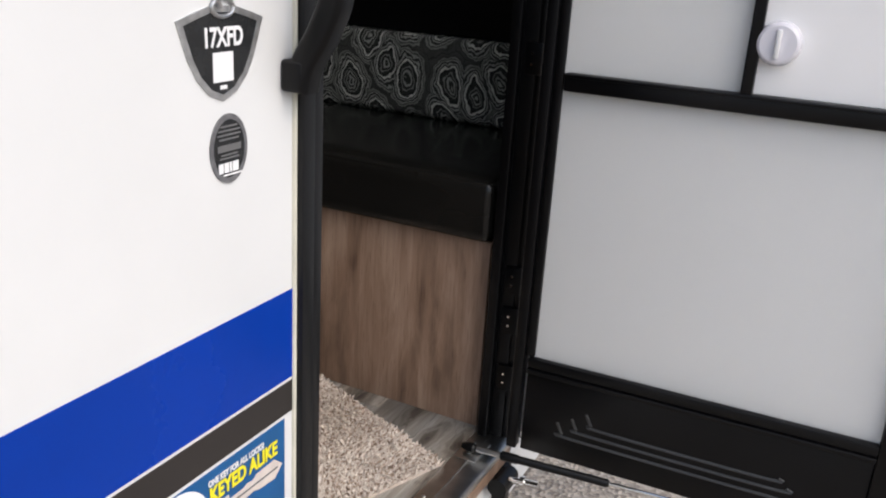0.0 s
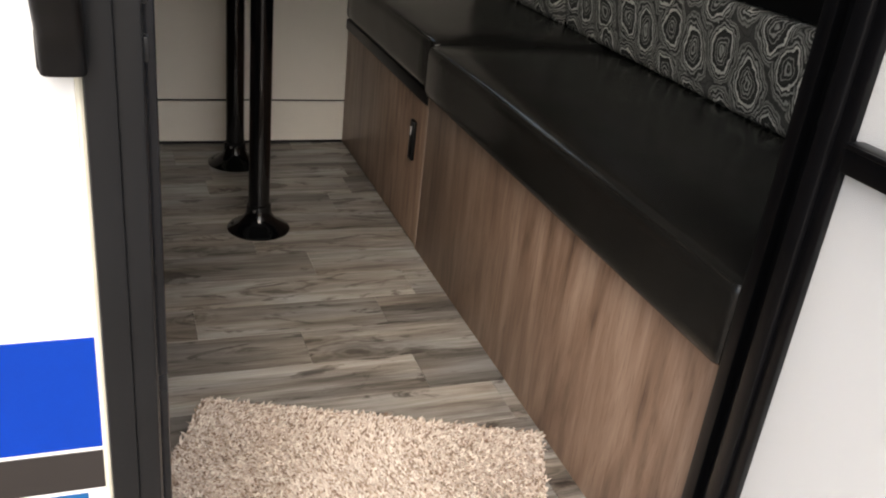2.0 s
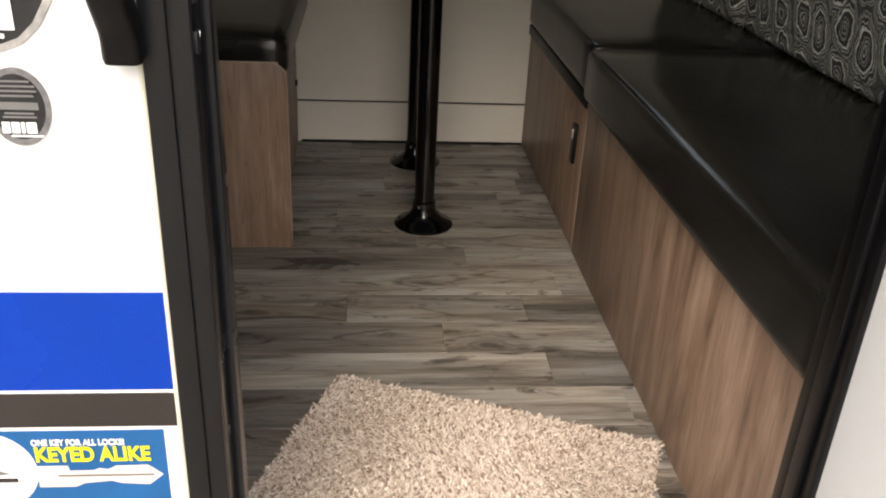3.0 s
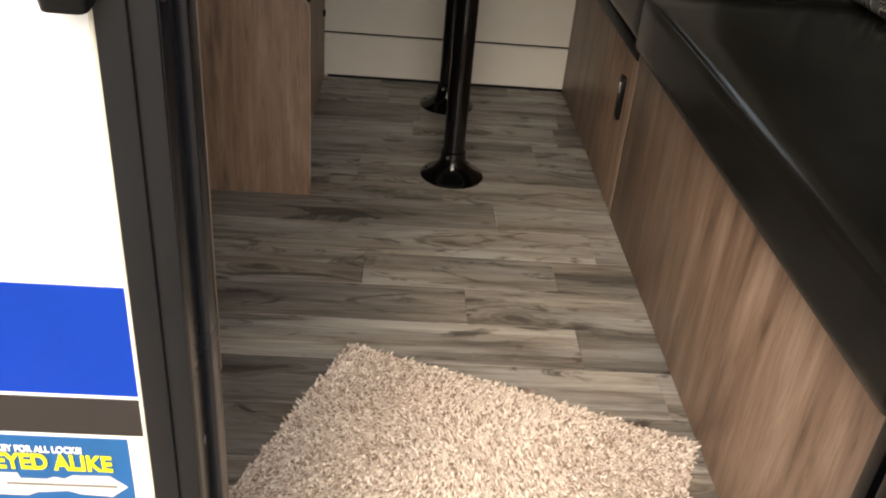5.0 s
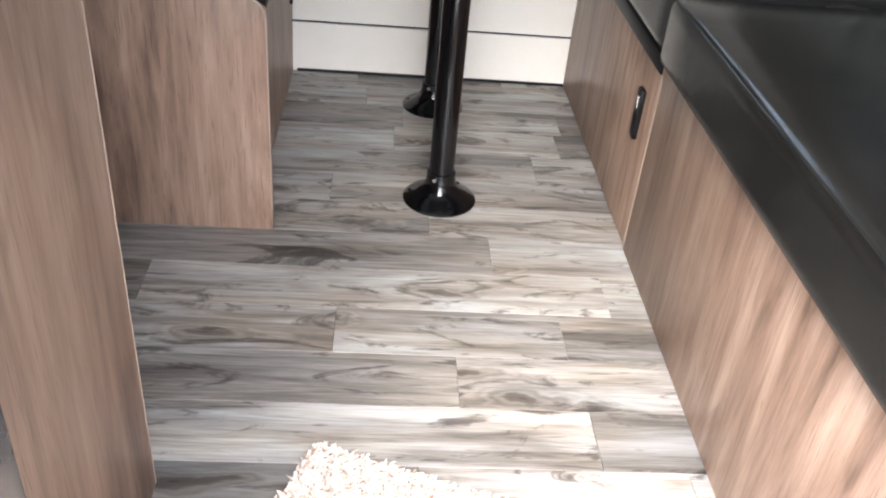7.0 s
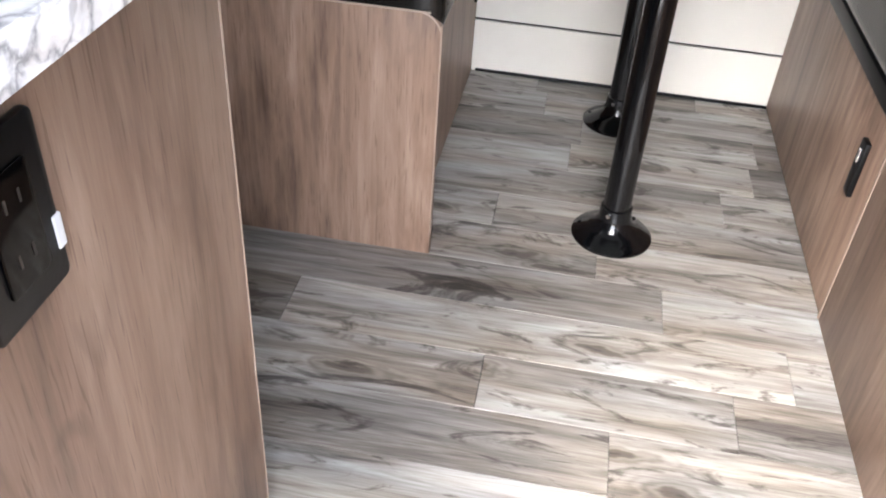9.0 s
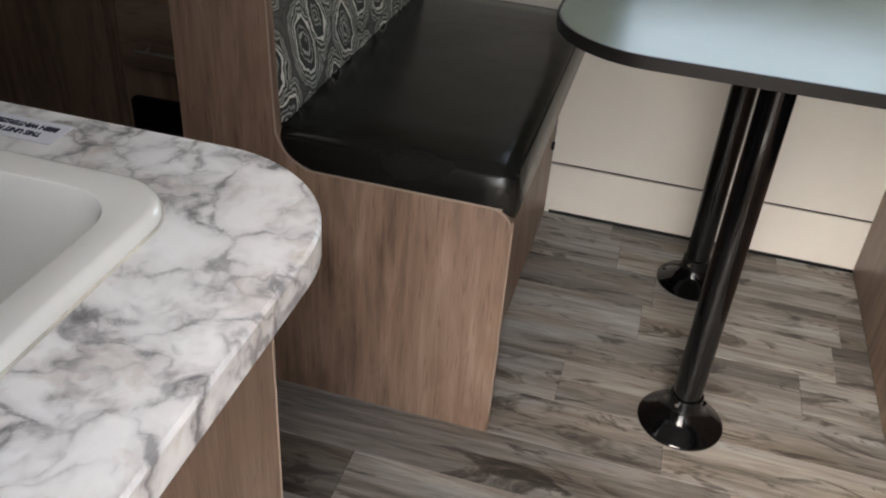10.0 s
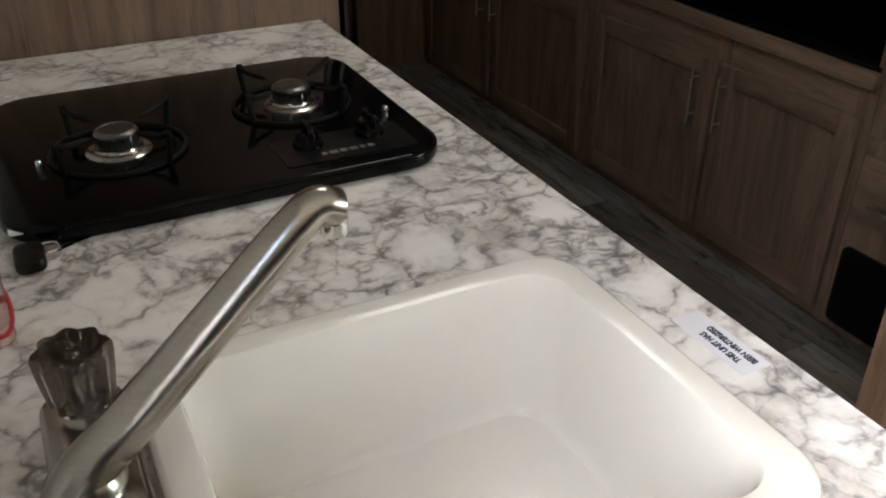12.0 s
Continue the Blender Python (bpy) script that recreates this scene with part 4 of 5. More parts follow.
def back_cushion(x0, x1, y_low, y_high, thick, z0, z1, label, r=0.022):
    """A patterned backrest that leans from y_low at its foot to y_high at its head."""
    bm = box(x0, x1, y_low, y_low + thick, z0, z1)
    bmesh.ops.subdivide_edges(bm, edges=bm.edges[:], cuts=10, use_grid_fill=True)
    lo, hi = Vector((min(x0, x1), min(y_low, y_low + thick), z0)), Vector((max(x0, x1), max(y_low, y_low + thick), z1))
    tighten(bm, lo, hi, r, 11)
    for v in bm.verts:
        c = v.co.copy()
        q = Vector([min(max(c[i], lo[i] + r), hi[i] - r) for i in range(3)])
        d = c - q
        if sum(1 for i in range(3) if abs(d[i]) > 1e-6) > 1:
            v.co = q + d.normalized() * r
        v.co.y += (y_high - y_low) * (c.z - z0) / (z1 - z0)
    return solid("backrest_cushion", bm, AGATE, label, "cushion")


def front_bench():
    y, x0, xs, x1 = 1.727, -0.566, -1.828, FAR
    b = thing("front_bench", (-1.6, 1.95, F), "walnut laminate dinette bench along the front wall", "bench")
    part("front_panel", box(x0, xs + 0.003, y, y + 0.018, F, 0.985, 0.001), WOOD, b, "walnut laminate panel")
    part("edge_strip", box(xs + 0.003, xs - 0.003, y - 0.001, y + 0.018, F, 0.985), EDGE_STRIP, b, "pale cut edge between panels", False)
    dr = part("access_door", box(xs - 0.003, x1 + 0.002, y + 0.002, y + 0.018, F + 0.004, 0.955, 0.001), WOOD, b)
    part("lip_rail", box(xs - 0.003, x1 + 0.002, y - 0.006, y + 0.018, 0.955, 0.990, 0.004), BLACK_PLASTIC, b, "black plastic rail under the cushion")
    latch = part("latch", prism(rounded(-1.922, 0.832, 0.032, 0.110, 0.002, 2), "y", y - 0.008, y + 0.002, 0.002), BLACK_PLASTIC, dr, "black slide latch")
    part("latch_slot", box(-1.926, -1.916, y - 0.011, y - 0.007, 0.845, 0.872, 0.001), CHROME, dr, "bright latch tongue")
    part("bench_top", box(x0, x1 + 0.002, y + 0.020, FRONT, 0.966, 0.984), WOOD, b, smooth=False)
    part("side_panel", box(x0, x0 - 0.018, y + 0.018, FRONT - 0.002, F, 0.965), WOOD, b, smooth=False)
    seat_cushion("seat_cushion", -0.560, xs + 0.012, 1.702, 2.235, 0.987, 1.118, "black-brown vinyl seat cushion on the front bench")
    seat_cushion("seat_cushion", xs + 0.010, x1 + 0.006, 1.716, 2.235, 0.992, 1.124, "black-brown vinyl seat cushion in the corner of the dinette")
    back_cushion(-0.60, -2.040, 2.190, 2.150, 0.10, 1.122, 1.343, "charcoal backrest cushion with pale agate rings")
    back_cushion(-2.062, -2.695, 2.180, 2.140, 0.10, 1.126, 1.343, "charcoal agate-ring backrest cushion in the corner")
    filler = solid("filler_cushion", box(-2.042, -2.060, 2.200, 2.27, 1.120, 1.335, 0.004), LEATHER, "dark vinyl gusset between two backrest cushions", "cushion")


def side_bench():
    b = thing("side_bench", (-2.25, 0.70, F), "walnut laminate dinette bench with a scrolled end panel", "bench")
    xe = -1.838
    conc = [(0.62 - 0.078 * math.sin(a), 1.133 - 0.078 * math.cos(a)) for a in [radians(90 * i / 8) for i in range(9)]]
    out = [(0.366, F), (0.963, F), (0.963, 1.012)] + [(0.920 + 0.043 * math.cos(a), 1.012 + 0.043 * math.sin(a)) for a in [radians(90 * i / 8) for i in range(1, 9)]]
    out += conc[0:] + [(0.536, 1.36)] + [(0.496 + 0.040 * math.cos(a), 1.40 + 0.040 * math.sin(a)) for a in [radians(90 * i / 6) for i in range(7)]]
    out += [(0.406 + 0.040 * math.cos(a), 1.40 + 0.040 * math.sin(a)) for a in [radians(90 + 90 * i / 6) for i in range(7)]]
    part("end_panel", prism(out, "x", xe, xe - 0.026, 0.002), WOOD, b, "walnut laminate end panel with a scrolled arm")
    part("edge_band", tube(bend([(xe - 0.001, y, z) for y, z in [(0.963, 0.60), (0.963, 1.0)] + out[3:11] + conc + [(0.5365, 1.36)]], 2), 0.0018, 6), EDGE_STRIP, b, "pale edge band")
    part("side_panel", box(xe - 0.026, FAR + 0.002, 0.900, 0.918, F, 0.975), WOOD, b, "walnut laminate side panel")
    part("lip_rail", box(xe - 0.026, FAR + 0.002, 0.900, 0.944, 0.976, 1.004, 0.006), BLACK_PLASTIC, b, "black plastic rail under the cushion")
    part("bench_top", box(xe - 0.026, FAR + 0.002, 0.40, 0.898, 0.976, 1.004), WOOD, b, smooth=False)
    part("back_panel", box(xe - 0.026, FAR + 0.002, 0.372, 0.392, F, 1.42), WOOD, b, smooth=False)
    part("catch", box(-2.640, -2.652, 0.918, 0.926, 0.77, 0.79, 0.002), BLACK_PLASTIC, b)
    cu = seat_cushion("seat_cushion", xe - 0.003, FAR + 0.004, 0.515, 0.965, 1.006, 1.118, "glossy black vinyl seat cushion on the scrolled bench", front="+x", r=0.034, sag=0.020)
    back_cushion(-1.866, FAR + 0.004, 0.552, 0.478, -0.10, 1.112, 1.52, "charcoal agate-ring backrest cushion of the scrolled bench")


def dinette_table():
    t = thing("dinette_table", (-2.25, 1.327, F), "pale laminate dinette table on two black posts", "table")
    out = rounded(-2.205, 1.333, 0.95, 0.69, 0.14, 12)
    part("tabletop", prism(out, "z", 1.377, 1.3905), TABLE_TOP, t, "pale glossy laminate top", False)
    part("edge_band", ring_prism(rounded(-2.205, 1.333, 0.958, 0.698, 0.144, 12), rounded(-2.205, 1.333, 0.9505, 0.6905, 0.14, 12), "z", 1.374, 1.3925), TABLE_EDGE, t, "dark grey-brown edge band")
    for x in (-2.003, -2.510):
        base = part("floor_flange", lathe(x, 1.327, [(0.085, F + 0.0005), (0.085, F + 0.004), (0.080, F + 0.009), (0.055, F + 0.022), (0.040, F + 0.036), (0.034, F + 0.050), (0.0325, F + 0.074), (0.029, F + 0.076)], 40), BLACK_POST, t, "glossy black floor flange")
        for a in (20, 140, 260):
            part("screw", lathe(x + 0.070 * math.cos(radians(a)), 1.327 + 0.070 * math.sin(radians(a)), [(0.005, F + 0.008), (0.005, F + 0.015), (0.002, F + 0.0165)], 10), BLACK_POST, base)
        part("set_screw", tube([(x + 0.026, 1.313, F + 0.064), (x + 0.0325, 1.310, F + 0.064)], 0.0045, 10), CHROME, base, "small bright set screw")
        part("post", lathe(x, 1.327, [(0.0285, F + 0.05), (0.0285, 1.36), (0.032, 1.362), (0.032, 1.376)], 32), BLACK_POST, t, "glossy black steel post")


def shag_rug():
    a, b, c = Vector((-1.224, 1.105)), Vector((-0.990, 1.722)), Vector((-0.560, 1.545))
    ob = thing("shag_rug", ((a.x + c.x) / 2, (a.y + c.y) / 2, F), "beige flecked shag rug inside the doorway", "rug")
    e1, e2 = b - a, c - b
    pts = [a, b, c, a + e2]
    part("backing", prism([(p.x, p.y) for p in pts], "z", F + 0.0005, F + 0.006), YARN, ob, smooth=False)
    rng = np.random.RandomState(4)
    n1, n2 = int(e1.length / 0.0038), int(e2.length / 0.0038)
    u, w = np.meshgrid((np.arange(n1) + 0.5) / n1, (np.arange(n2) + 0.5) / n2, indexing="ij")
    u, w = u.ravel() + rng.normal(0, 0.004, u.size), w.ravel() + rng.normal(0, 0.006, w.size)
    n = u.size
    base = np.stack([a.x + e1.x * u + e2.x * w, a.y + e1.y * u + e2.y * w, np.full(n, F + 0.005)], 1)
    tall = rng.uniform(0.005, 0.010, n) * (1 + 0.25 * np.sin(u * 23 + 1.3) * np.sin(w * 17))
    lean = rng.normal(0, 0.0036, (n, 2)) + np.stack([np.sin(u * 9) * 0.003, np.cos(w * 8) * 0.003], 1)
    turn = rng.uniform(0, 6.28, n)
    verts = np.zeros((n, 7, 3))
    for k in range(3):
        o = np.stack([np.cos(turn + k * 2.094), np.sin(turn + k * 2.094), np.zeros(n)], 1)
        verts[:, k] = base + 0.0019 * o
        verts[:, 3 + k] = base + 0.0027 * o + np.concatenate([lean * 0.55, (tall * 0.62)[:, None]], 1)
    verts[:, 6] = base + np.concatenate([lean * 1.25, tall[:, None]], 1)
    one = np.array([(0, 1, 4), (0, 4, 3), (1, 2, 5), (1, 5, 4), (2, 0, 3), (2, 3, 5), (3, 4, 6), (4, 5, 6), (5, 3, 6)])
    faces = (one[None] + 7 * np.arange(n)[:, None, None]).reshape(-1, 3)
    me = bpy.data.meshes.new("yarn_cover")
    me.from_pydata((verts.reshape(-1, 3) - np.array(ORIGIN[ob])).tolist(), [], faces.tolist())
    me.materials.append(YARN)
    pile = new("yarn_cover", me)
    pile.parent = ob
    tagged(pile, kind="stuff")


# ---- the kitchen ----
def worktop():
    x0, x1, y0, y1 = -1.194, INNER - 0.001, -0.490, 0.940
    r = 0.120
    out = [(x1, y1), (x0 + r, y1)] + [(x0 + r + r * math.cos(a), y1 - r + r * math.sin(a)) for a in [radians(90 + 90 * i / 14) for i in range(1, 15)]] + [(x0, y0), (x1, y0)]
    hole = rounded(-0.8925, 0.6425, 0.385, 0.335, 0.045, 8)
    t = thing("worktop", ((x0 + x1) / 2, (y0 + y1) / 2, CT - SLAB), "white marble-patterned laminate worktop with a rounded corner", "worktop")
    bm = bmesh.new()

    def loop(pts, z):
        return [bm.verts.new((p[0], p[1], z)) for p in pts]

    def shrink(pts, d):
        k = len(pts)
        res = []
        for i in range(k):
            p, q, s = Vector(pts[i - 1]), Vector(pts[i]), Vector(pts[(i + 1) % k])
            n1, n2 = Vector((-(q - p).y, (q - p).x)).normalized(), Vector((-(s - q).y, (s - q).x)).normalized()
            res.append(q + (n1 + n2).normalized() * d / max(0.5, (n1 + n2).length / 2))
        return [(p.x, p.y) for p in res]
    low, lip = loop(out, CT - SLAB), loop(out, CT - 0.0025)
    top = loop(shrink(out, 0.0025), CT)
    for a, b in ((lip, top),):
        for i in range(len(a)):
            bm.faces.new((a[i], a[(i + 1) % len(a)], b[(i + 1) % len(a)], b[i]))
    band = bmesh.new()
    rows = [[band.verts.new((p[0], p[1], z)) for p in out] for z in (CT - SLAB, CT - 0.0025)]
    for i in range(len(out)):
        band.faces.new((rows[0][i], rows[0][(i + 1) % len(out)], rows[1][(i + 1) % len(out)], rows[1][i]))
    bmesh.ops.recalc_face_normals(band, faces=band.faces)
    inner_top, inner_low = loop(hole, CT), loop(hole, CT - SLAB)
    for i in range(len(hole)):
        bm.faces.new((inner_top[i], inner_top[(i + 1) % len(hole)], inner_low[(i + 1) % len(hole)], inner_low[i]))
    for outer, inner in ((top, inner_top), (low, inner_low)):
        es = [bm.edges.get((l[i], l[(i + 1) % len(l)])) or bm.edges.new((l[i], l[(i + 1) % len(l)])) for l in (outer, inner) for i in range(len(l))]
        bmesh.ops.triangle_fill(bm, use_beauty=True, use_dissolve=False, edges=es)
    bmesh.ops.recalc_face_normals(bm, faces=bm.faces)
    part("slab", bm, MARBLE, t)
    part("edge_band", band, MARBLE, t)
    c = thing("base_cabinet", (-0.85, 0.2, F), "walnut laminate sink cabinet ending at the doorway", "cabinet")
    part("end_panel", box(INNER - 0.001, -1.140, 0.858, 0.876, F, CT - SLAB - 0.0005, 0.001), WOOD, c, "walnut laminate end panel")
    part("edge_band", box(-1.140, -1.1415, 0.857, 0.877, F, CT - SLAB - 0.0005, 0.0005), EDGE_STRIP, c, smooth=False)
    part("front_frame", box(-1.120, -1.140, -0.488, 0.857, F + 0.06, CT - SLAB - 0.0005, 0.001), WOOD_DARK, c)
    part("toe_board", box(-1.070, -1.085, -0.488, 0.857, F, F + 0.06), BLACK_PLASTIC, c, smooth=False)
    o = thing("power_outlet", (-0.82, 0.877, 1.25), "black power outlet cover with a white tag on the cabinet end", "power outlet")
    part("cover", prism(rounded(-0.816, 1.316, 0.080, 0.122, 0.006, 4), "y", 0.876, 0.883, 0.0025), BLACK_PLASTIC, o)
    part("face", prism(rounded(-0.816, 1.316, 0.042, 0.078, 0.004, 4), "y", 0.883, 0.8855, 0.001), BLACK_GLOSS, o)
    for z in (1.335, 1.297):
        for dx in (-0.007, 0.007):
            part("socket_slot", box(-0.816 + dx - 0.001, -0.816 + dx + 0.001, 0.8853, 0.8859, z - 0.004, z + 0.005), DARK_HOLE, o, smooth=False)
    part("tag", box(-0.8560, -0.8480, 0.8805, 0.8845, 1.278, 1.302, 0.0008), WHITE_PLASTIC, o, "small white tag", False)
    solid("pantry_panel", box(INNER - 0.001, -1.233, -0.515, -0.493, F, TOP - 0.002, 0.002), WOOD_DARK, "tall dark wood panel at the end of the worktop", "panel", kind="structure")
    f = thing("refrigerator", (-0.95, -0.85, F), "tall black refrigerator beyond the wood panel", "refrigerator")
    part("body", box(INNER - 0.01, -1.245, -1.13, -0.52, F, 2.1, 0.006), BLACK_PLASTIC, f)
    part("upper_door", box(-1.247, -1.285, -1.125, -0.525, 1.30, 2.09, 0.010, 3), BLACK_GLOSS, f)
    part("lower_door", box(-1.247, -1.285, -1.125, -0.525, F + 0.02, 1.285, 0.010, 3), BLACK_GLOSS, f)


def sink():
    s = thing("kitchen_sink", (-0.8925, 0.6425, 1.31), "white acrylic drop-in kitchen sink with a steel drain", "sink")
    cx, cy = -0.8925, 0.6465
    rows = [(0.430, 0.374, 0.048, CT + 0.0005), (0.430, 0.374, 0.048, CT + 0.007), (0.426, 0.370, 0.046, CT + 0.0105), (0.420, 0.364, 0.044, CT + 0.0125), (0.416, 0.360, 0.043, CT + 0.0127),
            (0.370, 0.318, 0.040, CT + 0.0124), (0.3675, 0.3155, 0.040, CT + 0.0119), (0.3660, 0.3140, 0.040, CT + 0.0102), (0.3645, 0.3125, 0.041, CT + 0.006), (0.362, 0.310, 0.041, CT + 0.001),
            (0.356, 0.304, 0.043, CT - 0.020), (0.341, 0.291, 0.046, CT - 0.115), (0.340, 0.290, 0.046, CT - 0.129), (0.336, 0.286, 0.046, CT - 0.1375), (0.326, 0.277, 0.044, CT - 0.1425),
            (0.308, 0.260, 0.042, CT - 0.1435), (0.300, 0.252, 0.042, CT - 0.1438)]
    bm = bmesh.new()
    rings = [[bm.verts.new((x, y, z)) for x, y in rounded(cx, cy, w, h, r, 10)] for w, h, r, z in rows]
    n = len(rings[0])
    for a, b in zip(rings, rings[1:]):
        for i in range(n):
            bm.faces.new((a[i], a[(i + 1) % n], b[(i + 1) % n], b[i]))
    dx, dy, dz = -0.846, 0.635, CT - 0.146
    drain = [bm.verts.new((dx + 0.047 * math.cos(2 * math.pi * i / n + 0.0), dy + 0.047 * math.sin(2 * math.pi * i / n), dz)) for i in range(n)]
    for i in range(n):
        bm.faces.new((rings[-1][i], rings[-1][(i + 1) % n], drain[(i + 1) % n], drain[i]))
    bmesh.ops.recalc_face_normals(bm, faces=bm.faces)
    part("basin", bm, SINK_WHITE, s)
    part("sealant_bead", ring_prism(rounded(cx, cy, 0.4325, 0.3765, 0.049, 10), rounded(cx, cy, 0.4305, 0.3745, 0.048, 10), "z", CT + 0.0004, CT + 0.0028), AGED_SEALANT, s, "yellowed bead of sealant")

    def open_lathe(profile, k=36):
        b2 = bmesh.new()
        rs = [[b2.verts.new((dx + r * math.cos(2 * math.pi * i / k), dy + r * math.sin(2 * math.pi * i / k), z)) for i in range(k)] for r, z in profile]
        for a, b in zip(rs, rs[1:]):
            for i in range(k):
                b2.faces.new((a[i], a[(i + 1) % k], b[(i + 1) % k], b[i]))
        return b2
    d = part("drain", open_lathe([(0.048, dz - 0.002), (0.047, dz + 0.0025), (0.044, dz + 0.002), (0.040, dz - 0.006), (0.034, dz - 0.0085), (0.0295, dz - 0.008), (0.0275, dz - 0.012), (0.0272, dz - 0.022)]), CHROME, s, "chrome drain flange")
    part("drain_cup", open_lathe([(0.0275, dz - 0.021), (0.0265, dz - 0.055), (0.006, dz - 0.060), (0.0005, dz - 0.060)], 30), DRAIN_WELL, d, "dark drain well")
    part("mineral_spot", lathe(-0.905, 0.672, [(0.0036, CT - 0.1438), (0.0025, CT - 0.1432), (0.001, CT - 0.1430)], 12), BADGE_GREY, s)


def faucet():
    f = thing("faucet", (-0.635, 0.595, CT), "brushed nickel kitchen faucet with smoked acrylic knobs", "faucet")
    part("deck_plate", prism(rounded(-0.640, 0.610, 0.064, 0.270, 0.028, 8), "z", CT + 0.0005, CT + 0.018, 0.006, 3), NICKEL, f)
    part("hub", lathe(-0.632, 0.597, [(0.029, CT + 0.016), (0.028, CT + 0.024), (0.023, CT + 0.030), (0.020, CT + 0.036), (0.012, CT + 0.040)], 28), NICKEL, f)
    line = bend([(-0.620, 0.602, CT + 0.012), (-0.636, 0.599, CT + 0.034), (-0.668, 0.593, CT + 0.058), (-0.742, 0.578, CT + 0.115), (-0.802, 0.566, CT + 0.162), (-0.822, 0.561, CT + 0.173), (-0.838, 0.558, CT + 0.167)], 6)
    k = len(line)
    part("spout", tube(line, [0.021 - 0.006 * min(1.0, i / (k * 0.72)) for i in range(k)], 20), NICKEL, f)
    part("aerator", lathe(-0.836, 0.5585, [(0.0095, CT + 0.146), (0.0105, CT + 0.148), (0.0105, CT + 0.164), (0.009, CT + 0.170)], 20), CHROME, f, "pale metal aerator")
    for y in (0.512, 0.712):
        h = part("knob_collar", lathe(-0.642, y, [(0.020, CT + 0.016), (0.019, CT + 0.022), (0.013, CT + 0.026), (0.013, CT + 0.032)], 20), CHROME, f)
        n, bm = 48, bmesh.new()
        prof = [(0.019, CT + 0.026), (0.0228, CT + 0.029), (0.0250, CT + 0.045), (0.0270, CT + 0.064), (0.0272, CT + 0.072), (0.0255, CT + 0.0755), (0.014, CT + 0.0745)]
        rings = [[bm.verts.new((-0.642 + r * (1 + 0.085 * math.cos(8 * 2 * math.pi * i / n)) * math.cos(2 * math.pi * i / n),
                                y + r * (1 + 0.085 * math.cos(8 * 2 * math.pi * i / n)) * math.sin(2 * math.pi * i / n), z)) for i in range(n)] for r, z in prof]
        for a, b in zip(rings, rings[1:]):
            for i in range(n):
                bm.faces.new((a[i], a[(i + 1) % n], b[(i + 1) % n], b[i]))
        bm.faces.new(rings[0][::-1])
        bm.faces.new(rings[-1])
        bmesh.ops.recalc_face_normals(bm, faces=bm.faces)
        kn = part("knob", bm, ACRYLIC, f, "smoked fluted acrylic knob")
        part("knob_core", lathe(-0.642, y, [(0.008, CT + 0.030), (0.008, CT + 0.064), (0.003, CT + 0.066)], 14), CHROME, kn)


